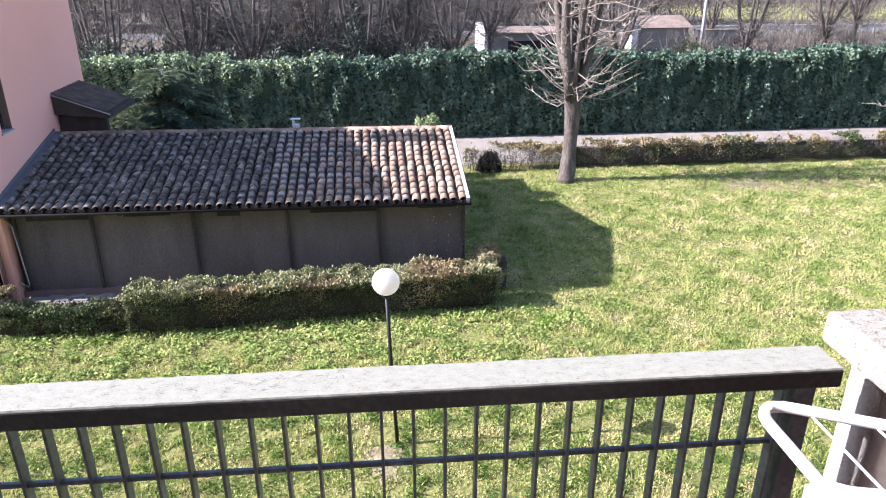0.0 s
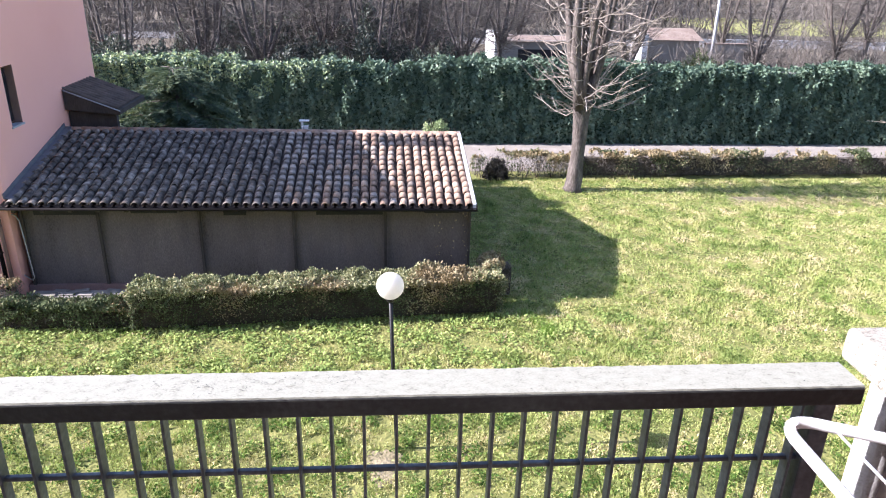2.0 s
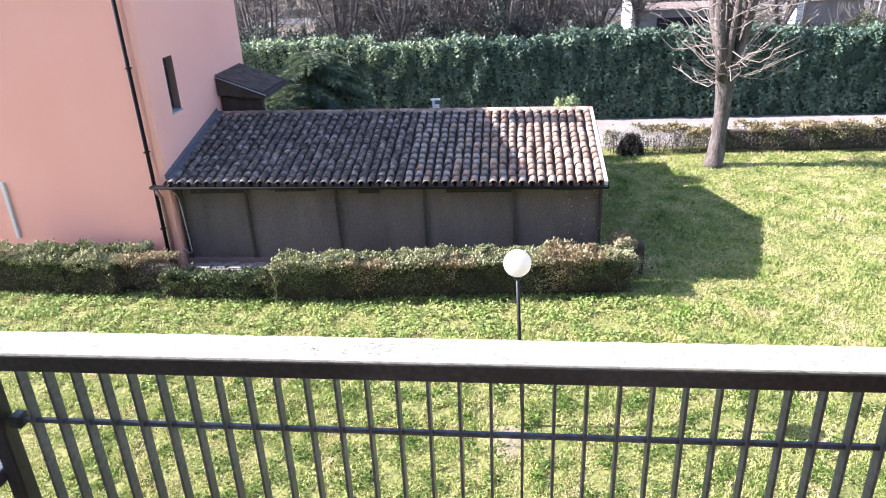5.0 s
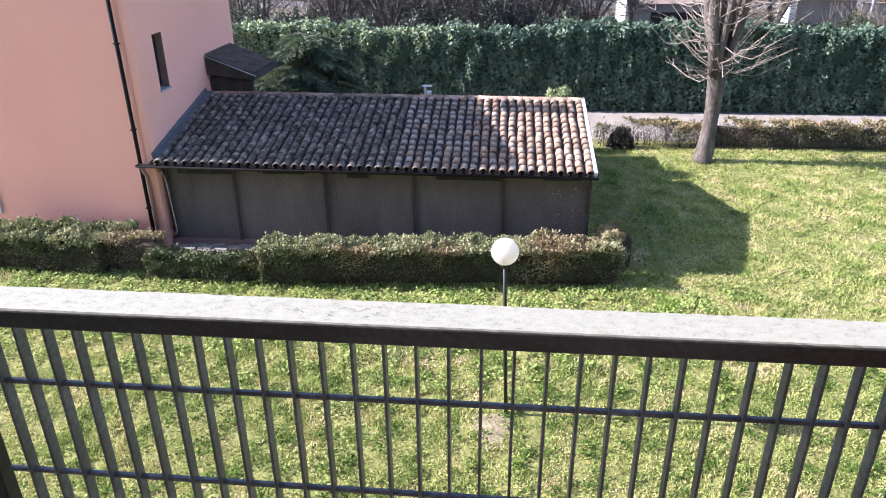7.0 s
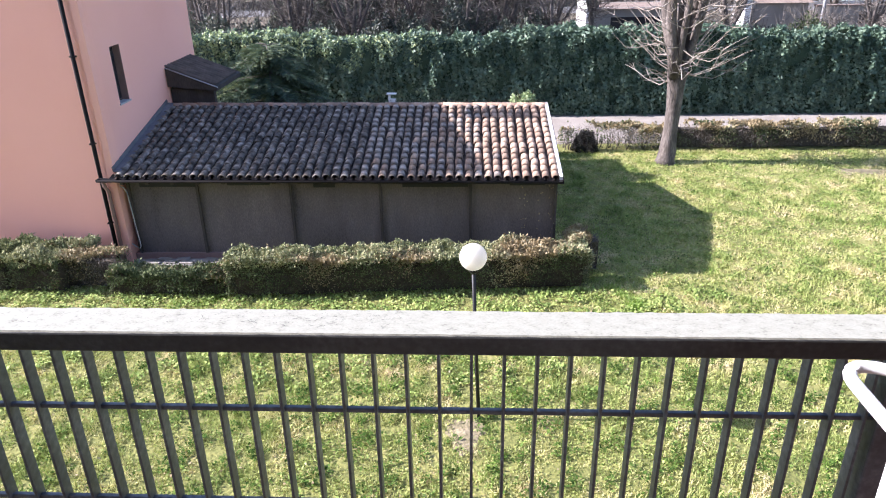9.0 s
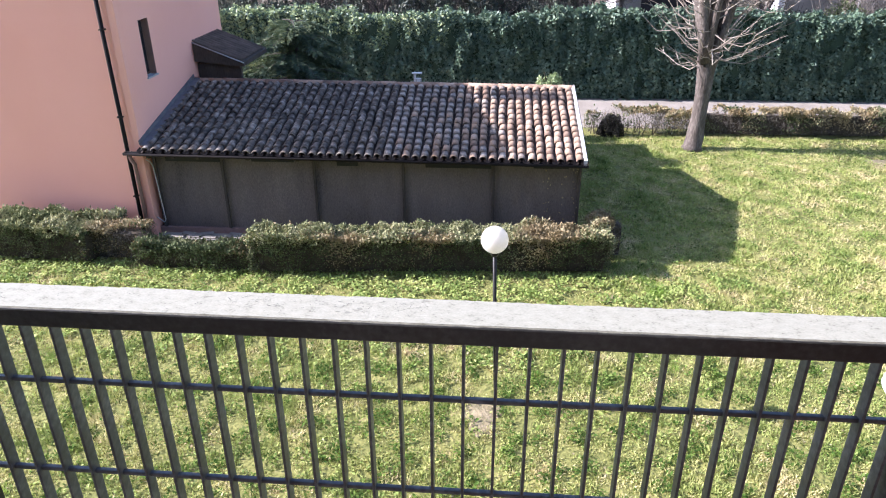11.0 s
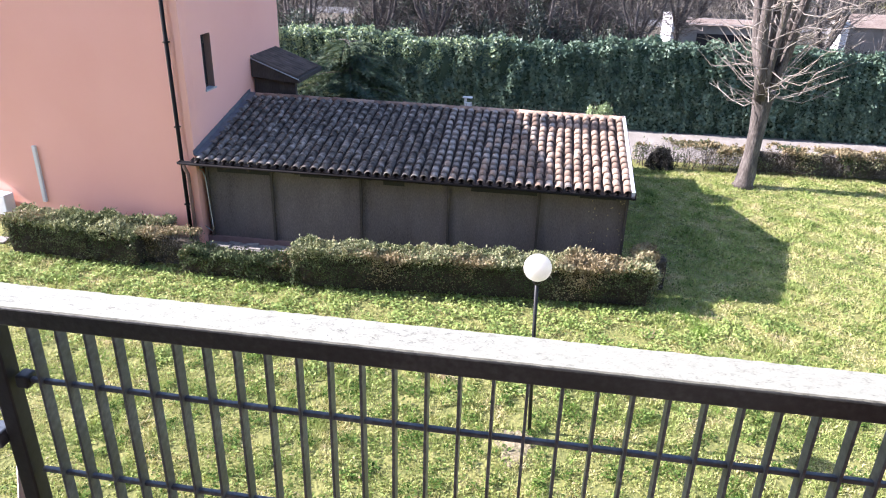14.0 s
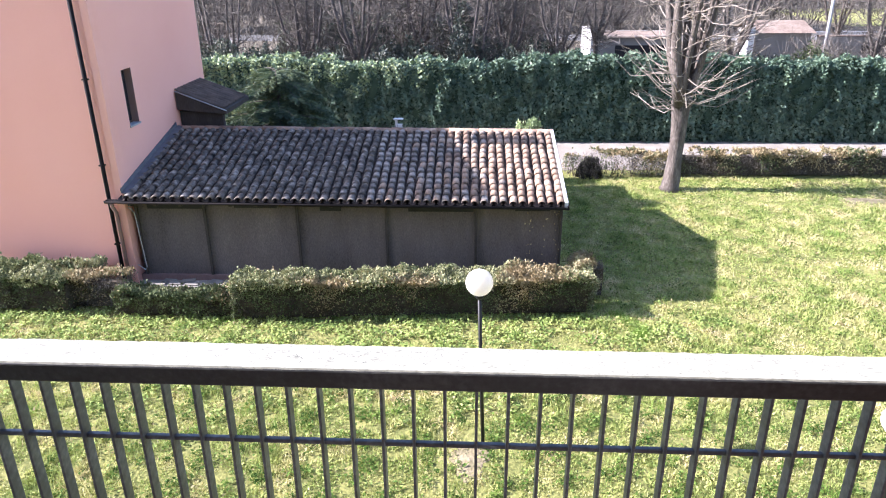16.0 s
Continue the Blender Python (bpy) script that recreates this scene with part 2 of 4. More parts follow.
def box(bm, x0, x1, y0, y1, z0, z1, bevel=0.0):
    made = bmesh.ops.create_cube(bm, size=1)["verts"]
    for v in made:
        v.co = Vector((x0 + (v.co.x + 0.5) * (x1 - x0), y0 + (v.co.y + 0.5) * (y1 - y0), z0 + (v.co.z + 0.5) * (z1 - z0)))
    if bevel:
        edges = list({e for v in made for e in v.link_edges})
        bmesh.ops.bevel(bm, geom=edges, offset=bevel, segments=2, affect="EDGES", profile=0.5)
    return bm


def tube(bm, points, radii, sides=8, caps=True):
    """A round bar along points."""
    pts = [Vector(p) for p in points]
    if not hasattr(radii, "__len__"):
        radii = [radii] * len(pts)
    rings = []
    for k, p in enumerate(pts):
        way = (pts[min(k + 1, len(pts) - 1)] - pts[max(k - 1, 0)]).normalized()
        side = way.cross(Vector((0.31, 0.94, 0.12)) if abs(way.y) < 0.8 else Vector((1, 0, 0.1))).normalized()
        up = way.cross(side)
        rings.append([bm.verts.new(p + radii[k] * (math.cos(a) * side + math.sin(a) * up)) for a in (2 * math.pi * j / sides for j in range(sides))])
    for a, b in zip(rings, rings[1:]):
        for j in range(sides):
            f = bm.faces.new((a[j], a[(j + 1) % sides], b[(j + 1) % sides], b[j]))
            f.smooth = True
    if caps:
        bm.faces.new(rings[0][::-1]), bm.faces.new(rings[-1])
    return bm


def mesh_of(name, bm, material):
    me = bpy.data.meshes.new(name)
    bmesh.ops.recalc_face_normals(bm, faces=bm.faces)
    bm.to_mesh(me)
    bm.free()
    me.materials.append(material)
    return me


def solid(name, bm, material, label="", category="", group="", kind=""):
    return tagged(new(name, mesh_of(name, bm, material)), label, category, group, kind)


def part(name, bm, material, parent, label="", kind=""):
    ob = new(name, mesh_of(name, bm, material) if isinstance(bm, bmesh.types.BMesh) else bm)
    ob.parent = parent
    ob.matrix_parent_inverse = parent.matrix_world.inverted()
    return tagged(ob, label, kind=kind)


def thing(name, at, label, category, group="", kind=""):
    ob = new(name)
    ob.empty_display_size = 0.1
    ob.location = at
    bpy.context.view_layer.update()
    return tagged(ob, label, category, group, kind)


def polys(name, verts, per, material):
    """A mesh of loose faces with per corners each, from an array of corners."""
    verts = np.asarray(verts, dtype=np.float32).reshape(-1, 3)
    n = len(verts)
    me = bpy.data.meshes.new(name)
    me.vertices.add(n), me.loops.add(n), me.polygons.add(n // per)
    me.vertices.foreach_set("co", verts.ravel())
    me.loops.foreach_set("vertex_index", np.arange(n, dtype=np.int32))
    me.polygons.foreach_set("loop_start", np.arange(0, n, per, dtype=np.int32))
    me.update(calc_edges=True)
    me.materials.append(material)
    return me


def unit(a):
    return a / np.maximum(np.linalg.norm(a, axis=1, keepdims=True), 1e-9)


def leaves(name, at, way, face, long, wide, material):
    """Pointed leaves: each starts at a place, runs along way and turns its face to face."""
    way = unit(way)
    side = unit(np.cross(way, face))
    up = np.cross(side, way)
    long, wide = np.broadcast_to(long, (len(at),))[:, None], np.broadcast_to(wide, (len(at),))[:, None]
    mid = at + way * long * 0.45
    quad = np.stack([at, mid + side * wide / 2 + up * wide * 0.15, at + way * long, mid - side * wide / 2 + up * wide * 0.15], 1)
    return polys(name, quad, 4, material)


def blades(name, at, way, long, wide, material):
    """Grass blades and twigs: thin triangles."""
    way = unit(way)
    side = unit(np.cross(way, rng.normal(size=at.shape)))
    long, wide = np.broadcast_to(long, (len(at),))[:, None], np.broadcast_to(wide, (len(at),))[:, None]
    return polys(name, np.stack([at - side * wide / 2, at + side * wide / 2, at + way * long], 1), 3, material)


def lumps(p, size, seed=0):
    """A smooth value between about -1 and 1 for each place."""
    out = np.zeros(len(p))
    r = np.random.default_rng(seed)
    for k in range(7):
        d = r.normal(size=p.shape[1])
        d = d / np.linalg.norm(d) * (2 * math.pi / size) * r.uniform(0.5, 1.8)
        out += np.sin(p @ d + r.uniform(0, 6.3)) * 0.38
    return out


# ---- ground ----
bm = bmesh.new()
box(bm, -400, 400, -200, 700, -0.4, 0)
solid("ground", bm, M_SOIL, "patchy winter lawn with yellowing grass over soil", "lawn", kind="structure")
bm = bmesh.new()
box(bm, -60, 80, 9.75, 14.2, 0.0, 0.012)
solid("path", bm, M_GRAVEL, "pale gravel path along the ivy wall", "path", kind="structure")
bm = bmesh.new()
box(bm, -150, 200, 15.6, 54, 0.0, 0.015)
solid("woodland_floor", bm, M_LITTER, "brown leaf litter under the bare trees", "ground", kind="structure")
bm = bmesh.new()
box(bm, -150, 200, 54.01, 59.99, 0.0, 0.02)
solid("road", bm, M_ROAD, "grey asphalt road beyond the trees", "road", kind="structure")
bm = bmesh.new()
box(bm, -300, 350, 60, 500, 0.0, 0.012)
solid("far_ground", bm, M_LITTER, "brown leaf litter beyond the road", "ground", kind="structure")
bm = bmesh.new()
box(bm, 40, 85, 68, 96, 0.012, 0.03)
solid("meadow", bm, M_FIELD, "sunlit yellow green meadow far behind the road", "meadow", kind="structure")


def earth_patch(x, y, rx, ry, seed):
    r = random.Random(seed)
    bm = bmesh.new()
    ring = []
    for k in range(26):
        a = 2 * math.pi * k / 26
        s = 1 + 0.22 * math.sin(3 * a + seed) + r.uniform(-0.16, 0.16)
        ring.append(bm.verts.new((x + rx * s * math.cos(a), y + ry * s * math.sin(a), 0.004)))
    top = bm.verts.new((x, y, 0.035))
    for k in range(26):
        bm.faces.new((ring[k], ring[(k + 1) % 26], top))
    return solid("soil_patch", bm, M_BARE, "bare trodden beige earth showing through the grass", "soil", "bare patches", "structure")


BARE = [(-2.3, -6.85, 0.3, 0.42), (10.5, 6.3, 1.1, 0.3)]
for k, b in enumerate(BARE):
    earth_patch(*b, k)

# ---- balcony ----
# Floor is out of view; its dark tone limits bounce onto the bars.
bm = bmesh.new()
box(bm, -3.4, 3.0, -17.3, -14.82, 5.6, 5.8)
solid("balcony_floor", bm, M_FLOORDARK, "unseen balcony slab kept dark to cut bounced light", "balcony", kind="structure")
# Unseen slab overhead, added to hold skylight off the railing.
bm = bmesh.new()
box(bm, -3.3, 3.0, -17.3, -14.9, 8.6, 8.8)
solid("ceiling", bm, M_PLASTER, "unseen slab added over the balcony to block skylight", "ceiling", kind="structure")
# Unseen panel, added to keep side light off the railing bars.
bm = bmesh.new()
box(bm, -0.8, -0.6, -17.3, -14.84, 5.8, 8.6)
solid("wall_east", bm, M_SHUTTER, "unseen brown panel added to block side light", "wall", kind="structure")
# Unseen house wall behind the camera, added to lower the ambient light.
bm = bmesh.new()
box(bm, -24, 16, -17.6, -17.3, 0, 12)
solid("wall_south", bm, M_GREYWALL, "unseen house wall added behind the balcony to cut skylight", "wall", kind="structure")

rail = thing("balcony_railing", (-2.38, -14.965, 5.8), "grey iron balcony railing with flat bars and a sunlit-toned flaking top", "railing")
# Cap body carries the shade tone, the strip over it the sunlit tone.
part("cap_rail", box(bmesh.new(), -3.19, -1.597, -15.023, -14.949, 6.788, 6.8195, 0.003), M_CAPSIDE, rail, "painted iron cap with its shade in the colour")
bm = bmesh.new()
top = [[], []]
r = random.Random(5)
for k in range(161):
    x = -3.163 + 1.564 * k / 160
    top[0].append((x, -15.0215 + r.uniform(-0.0003, 0.0006)))
    top[1].append((x, -14.951 + r.uniform(-0.002, 0.001)))
lower = [[bm.verts.new((x, y, 6.8185)) for x, y in row] for row in top]
upper = [[bm.verts.new((x, y + (0.0015 if row is top[0] else -0.0015), 6.8215 + r.uniform(-0.00008, 0.00008))) for x, y in row] for row in top]
for k in range(160):
    bm.faces.new((upper[0][k], upper[0][k + 1], upper[1][k + 1], upper[1][k]))
    bm.faces.new((lower[0][k], lower[0][k + 1], upper[0][k + 1], upper[0][k]))
    bm.faces.new((upper[1][k], upper[1][k + 1], lower[1][k + 1], lower[1][k]))
bm.faces.new((lower[0][-1], lower[1][-1], upper[1][-1], upper[0][-1]))
bm.faces.new((lower[0][0], upper[0][0], upper[1][0], lower[1][0]))
top_strip = part("top_strip", bm, M_CAPTOP, rail, "weathered paint toned for sunlight, cracked and flaking")


def crack(x, y, steps, way, seed):
    """A thin dark split in the paint of the cap."""
    r = random.Random(seed)
    bm = bmesh.new()
    line = []
    for _ in range(steps):
        line.append((x, y))
        way += r.choice((-1, 1)) * r.uniform(0.2, 1.1)
        x += r.uniform(0.001, 0.0045) * math.cos(way)
        y += 0.003 * math.sin(way)
        y = min(max(y, -15.015), -14.96)
    a = [bm.verts.new((p, q, 6.8223)) for p, q in line]
    b = [bm.verts.new((p + r.uniform(-0.0004, 0.0004), q + r.uniform(0.0002, 0.0009), 6.8223)) for p, q in line]
    for k in range(len(line) - 1):
        bm.faces.new((a[k], a[k + 1], b[k + 1], b[k]))
    return part("crack", bm, M_CAPSIDE, top_strip)


crack(-2.654, -14.982, 3, -1.2, 1), crack(-2.648, -14.985, 3, 1.2, 2), crack(-2.66, -14.972, 9, 0.1, 3), crack(-2.64, -14.97, 8, 0.3, 4)
for k in range(70):
    crack(random.uniform(-2.62, -2.36), random.uniform(-15.01, -14.965), random.randint(2, 5), random.uniform(-0.8, 0.8), 20 + k)
for k in range(30):
    crack(random.uniform(-3.1, -2.66), random.uniform(-15.012, -14.965), random.randint(2, 4), random.uniform(-0.6, 0.6), 100 + k)
for k in range(22):
    crack(random.uniform(-2.36, -1.65), random.uniform(-15.012, -14.965), random.randint(2, 3), random.uniform(-0.6, 0.6), 140 + k)
crack(-3.1, -15.004, 40, -0.02, 130)

bar_mesh = mesh_of("bar", box(bmesh.new(), -0.0024, 0.0024, -0.0115, 0.0115, 5.87, 6.79, 0.0012), M_IRON)
for k in range(-9, 21):
    b = part("bar", bar_mesh, None, rail)
    b.location = (-2.655 + 0.05 * k, -14.965, 0)
for z in (6.648, 6.454, 6.26, 6.066):
    part("crossbar", box(bmesh.new(), -3.15, -1.62, -14.9695, -14.9605, z - 0.004, z + 0.004, 0.0015), M_IRON, rail)
part("bottom_rail", box(bmesh.new(), -3.15, -1.62, -14.985, -14.945, 5.85, 5.875, 0.002), M_IRON, rail)
part("end_post", box(bmesh.new(), -3.19, -3.16, -14.982, -14.95, 5.79, 6.789, 0.003), M_BLACK, rail, "black painted end post")
for z in (6.648, 6.26):
    part("clamp", box(bmesh.new(), -3.15, -3.128, -14.978, -14.952, z - 0.012, z + 0.012, 0.003), M_CAPSIDE, rail)
part("end_post", box(bmesh.new(), -1.64, -1.605, -14.983, -14.948, 5.79, 6.79, 0.003), M_IRON, rail)

rail.rotation_euler = (0, 0, radians(-0.76))

side = thing("side_railing", (-3.6, -14.965, 5.8), "low iron rail running on beside the balcony railing", "railing")
part("top_bar", box(bmesh.new(), -4.6, -3.194, -14.985, -14.945, 6.515, 6.545, 0.003), M_IRON, side)
part("post", box(bmesh.new(), -4.6, -4.56, -14.985, -14.945, 0, 6.515, 0.003), M_IRON, side)

part("pale_pipe", tube(bmesh.new(), [(-3.2, -14.93, 6.5), (-3.24, -14.93, 6.3), (-3.34, -14.93, 5.8)], 0.012, 8), M_PARAPET, side, "pale beige pipe")

# parapet beside the railing
parapet = thing("parapet", (-0.5, -14.96, 5.8), "rendered balcony parapet with a pitted concrete coping", "parapet", kind="structure")
part("wall", box(bmesh.new(), -1.445, -0.8, -15.035, -14.86, 5.79, 6.762, 0.004), M_PARAPET, parapet)
part("post", tube(bmesh.new(), [(-1.475, -14.945, 5.79), (-1.477, -14.945, 6.765)], 0.026, 14), M_LIMED, parapet, "pale concrete post with flaking paint")
bm = box(bmesh.new(), -1.513, -1.385, -15.056, -14.852, 6.762, 6.824, 0.009)
part("coping", bm, M_CONCRETE, parapet, "rough pitted concrete coping block")
part("coping", box(bmesh.new(), -1.385, -0.8, -15.062, -14.842, 6.758, 6.816, 0.004), M_CONCRETE, parapet)
for k in range(2):
    x0 = -1.38 + 0.22 * k
    part("tile", box(bmesh.new(), x0, x0 + 0.214, -15.02, -14.85, 6.815, 6.832, 0.003), M_TERRA, parapet)

for x, dx in ((-1.49, 0.03), (-1.43, 0.028)):
    rod = thing("white_rod", (x, -15.01, 6.82), "thin white metal rod standing in a grey rubber foot", "rod", "rods on the coping")
    part("foot", tube(bmesh.new(), [(x, -15.01, 6.82), (x, -15.01, 6.828), (x, -15.01, 6.838), (x + 0.001, -15.01, 6.841), (x + 0.001, -15.01, 6.85)], [0.0065, 0.007, 0.006, 0.004, 0.003], 12), M_RUBBER, rod)
    part("rod", tube(bmesh.new(), [(x + 0.001, -15.01, 6.845), (x + dx * 1.6, -14.97, 7.35), (x + dx * 3.4, -14.93, 8.6)], 0.0022, 8), M_WHITEPAINT, rod)

# drying rack
RX, RYD = -0.026, -0.03
rack = thing("drying_rack", (-1.55, -15.6, 5.8), "white tubular clothes drying rack with thin wires", "drying rack")
RZ = 6.918
tubing = [(-1.845, -16.2, RZ), (-1.845, -15.6, RZ), (-1.845, -15.25, RZ), (-1.8448, -15.24, RZ), (-1.8435, -15.231, RZ), (-1.8405, -15.223, RZ), (-1.836, -15.217, RZ), (-1.83, -15.213, RZ), (-1.823, -15.2115, RZ), (-1.816, -15.212, RZ), (-1.809, -15.2135, RZ), (-1.8, -15.2175, RZ), (-1.66, -15.285, RZ), (-1.3, -15.46, RZ), (-1.1, -15.56, RZ)]
part("rack_tube", tube(bmesh.new(), [(x + RX, y + RYD, z) for x, y, z in tubing], 0.0068, 14), M_WHITEPAINT, rack)
for k in range(9):
    x = -1.785 + 0.06 * k
    y = -15.225 - (x + 1.785) * 0.487
    part("wire", tube(bmesh.new(), [(x + RX, y + RYD, RZ - 0.004), (x + RX - 0.002, -16.2, RZ - 0.004)], 0.0017, 6), M_WHITEPAINT, rack)
for a, b in (((-1.845, -16.15, RZ), (-1.3, -16.15, 5.8)), ((-1.25, -16.15, RZ - 0.1), (-1.845, -16.15, 5.8))):
    part("leg", tube(bmesh.new(), [a, b], 0.0085, 8), M_WHITEPAINT, rack)
part("leg", tube(bmesh.new(), [(-1.12, -15.55, RZ), (-1.12, -15.55, 5.8)], 0.0085, 8), M_WHITEPAINT, rack)

cloth = bmesh.new()
rows = []
for i in range(25):
    s = i / 24
    row = []
    for j in range(17):
        u = j / 16
        if s < 0.35:
            x, z = -1.862 - 0.006 * math.sin(9 * u), RZ + 0.012 - (0.35 - s) * 0.8
        else:
            x, z = -1.862 + (s - 0.35) * 0.55, RZ + 0.013 - 0.006 * abs(math.sin((s - 0.35) * 24))
        row.append(cloth.verts.new((x + RX, -15.34 + RYD - 0.55 * u - 0.22 * max(0, s - 0.35), z + 0.002 * math.sin(11 * u + 5 * s))))
    rows.append(row)
for a, b in zip(rows, rows[1:]):
    for j in range(16):
        cloth.faces.new((a[j], a[j + 1], b[j + 1], b[j])).smooth = True
solid("white_cloth", cloth, M_CLOTH, "white cloth laid over the drying rack", "cloth")

# ---- pink house ----
XW, YF = -10.3, -0.82
house = thing("pink_house", (-17, 2, 0), "salmon pink stuccoed house with a slit window", "house")
front = part("front_wall", box(bmesh.new(), -26, XW - 0.02, YF, YF + 0.3, 0, 7.5), M_PINK, house)
bm = bmesh.new()
for d in ((YF + 0.3, 0.13, 0, 7.5), (0.62, 5.15, 0, 7.5), (0.13, 0.62, 0, 3.77), (0.13, 0.62, 5.06, 7.5)):
    box(bm, XW - 0.3, XW, d[0], d[1], d[2], d[3])
part("side_wall", bm, M_PINK, house)
part("corner_strip", box(bmesh.new(), XW - 0.16, XW + 0.012, YF - 0.012, YF + 0.14, 0, 7.5, 0.01), M_PINK, house)
part("back_wall", box(bmesh.new(), -26, XW - 0.3, 4.8, 5.1, 0, 7.5), M_PINK, house)
part("roof", box(bmesh.new(), -26, XW + 0.02, YF - 0.02, 5.12, 7.5, 7.95, 0.01), M_TILEREST, house)
# Unseen chimney, sized to cast the shadow band below the shed ridge.
stack = part("chimney", box(bmesh.new(), -11.35, -11.05, 2.02, 2.22, 7.9, 8.45, 0.01), M_PINK, house, "small unseen chimney, shaped for the shadow it casts")
part("pot", box(bmesh.new(), -11.4, -11.0, 1.9, 2.4, 8.98, 9.9, 0.02), M_TERRA, stack)
part("pot_stem", box(bmesh.new(), -11.23, -11.17, 2.09, 2.15, 8.45, 9.02, 0.004), M_TERRA, stack)
win = part("window", box(bmesh.new(), XW - 0.2, XW - 0.16, 0.13, 0.62, 3.77, 5.06), M_SHUTTER, house, "narrow dark brown window set back in the wall")
part("pane", box(bmesh.new(), XW - 0.16, XW - 0.152, 0.18, 0.57, 3.84, 5.0), M_GLASSDARK, win)
part("sill", box(bmesh.new(), XW - 0.2, XW + 0.03, 0.1, 0.65, 3.745, 3.785, 0.004), M_ZINC, win, "grey stone sill")
# Brown strips put the shade of the window reveal into its colour.
for y0, y1 in ((0.132, 0.14), (0.61, 0.618)):
    part("lining", box(bmesh.new(), XW - 0.16, XW - 0.004, y0, y1, 3.79, 5.058), M_MIDBROWN, win, "brown strip toned for the shaded reveal")
plinth = part("plinth", box(bmesh.new(), -26, XW - 0.17, YF - 0.015, YF + 0.002, 0, 0.35), M_PINKSHADE, house)
pipe = part("downpipe", tube(bmesh.new(), [(-10.62, YF - 0.06, 7.5), (-10.6, YF - 0.06, 3), (-10.6, YF - 0.06, 0.02)], 0.045, 12), M_BROWNPIPE, house, "dark brown downpipe")
for z in (1.2, 3.1, 5.0, 6.9):
    part("bracket", box(bmesh.new(), -10.665, -10.545, YF - 0.11, YF, z, z + 0.03, 0.003), M_BROWNPIPE, pipe)
duct = part("cable_duct", box(bmesh.new(), -15.02, -14.92, YF - 0.07, YF, 0.7, 2.2, 0.008), M_WHITEPAINT, house, "pale grey plastic cable duct")

AC_SHIFT = Matrix.Translation((-0.25, 0, -0.14))
FRONT_TURN = Matrix.Translation((XW, YF, 0)) @ Matrix.Rotation(radians(-8), 4, "Z") @ Matrix.Translation((-XW, -YF, 0))
for ob in (front, duct, plinth):
    ob.matrix_basis = FRONT_TURN

ac = thing("air_conditioner", (-15.6, -1.0, 0), "white outdoor air conditioner unit beside the pink wall", "air conditioner")
body = part("casing", box(bmesh.new(), -16.5, -15.72, -1.15, YF - 0.02, 0.42, 0.98, 0.02), M_WHITEPAINT, ac)
bm = bmesh.new()
for k in range(7):
    tube(bm, [(-16.22 + 0.2 * math.cos(a) * (k + 1) / 7, -1.156, 0.7 + 0.2 * math.sin(a) * (k + 1) / 7) for a in (2 * math.pi * j / 24 for j in range(25))], 0.004, 4, False)
part("fan_grille", bm, M_RUBBER, body, "round grey fan grille")
for x in (-16.4, -15.82):
    part("bracket", box(bmesh.new(), x - 0.02, x + 0.02, -1.15, YF, 0.14, 0.42, 0.003), M_ZINC, ac)

for ob in ac.children:
    ob.matrix_basis = AC_SHIFT @ FRONT_TURN

# ---- shed ----
shed = thing("shed", (-5.2, 2, 0), "long low shed with old clay roof tiles and dark screens", "shed")
EX0, EX1 = -10.29, -0.15
EY0, EZ0, RY, RZ2 = -0.95, 2.27, 2.68, 3.055
FALL = 0.008  # the eave drops away from the house
SLOPE = math.atan2(RZ2 - EZ0, RY - EY0)
part("plinth", box(bmesh.new(), -10.28, -0.3, -0.66, -0.5, 0, 0.33, 0.005), M_MIDBROWN, shed, "low pinkish brown rendered plinth")
part("gable_wall", box(bmesh.new(), -0.5, -0.3, -0.5, 5.0, 0, 2.2), M_PANEL, shed)
bm = bmesh.new()
tri = [bm.verts.new(c) for c in ((-0.5, -0.5, 2.2), (-0.5, 5.0, 2.2), (-0.5, 2.7, 3.02), (-0.3, -0.5, 2.2), (-0.3, 5.0, 2.2), (-0.3, 2.7, 3.02))]
bm.faces.new(tri[:3]), bm.faces.new(tri[3:]), bm.faces.new((tri[0], tri[2], tri[5], tri[3])), bm.faces.new((tri[1], tri[4], tri[5], tri[2]))
part("gable", bm, M_PANEL, shed)
part("back_wall", box(bmesh.new(), -10.28, -0.5, 4.8, 5.0, 0, 2.2), M_PANEL, shed)
# Two hidden boxes, added to extend the shed's shadow over the lawn.
part("back_store", box(bmesh.new(), -6.0, 0.0, 5.02, 7.8, 0, 2.02, 0.02), M_PANEL, shed)
part("low_store", box(bmesh.new(), -4.0, -0.25, 7.85, 8.7, 0, 1.6, 0.02), M_PANEL, shed)
posts = [-10.14, -8.53, -6.35, -4.27, -2.19, -0.24]
for a, b in zip(posts, posts[1:]):
    bm = bmesh.new()
    nx, nz = 22, 8
    grid = [[bm.verts.new((a + 0.02 + (b - a - 0.04) * i / nx, -0.59 + 0.012 * math.sin(3.1 * i + a) * math.sin(1.3 * j) + 0.006 * math.sin(i * 1.7), 0.32 + (1.8 + 0.03 * math.sin(2 * i)) * j / nz)) for j in range(nz + 1)] for i in range(nx + 1)]
    for i in range(nx):
        for j in range(nz):
            bm.faces.new((grid[i][j], grid[i + 1][j], grid[i + 1][j + 1], grid[i][j + 1])).smooth = True
    part("screen", bm, M_PANEL, shed, "dark brown woven screen, stained and sagging")
for x in posts:
    part("post", box(bmesh.new(), x - 0.03, x + 0.03, -0.655, -0.59, 0.33, 2.2, 0.006), M_POST, shed)
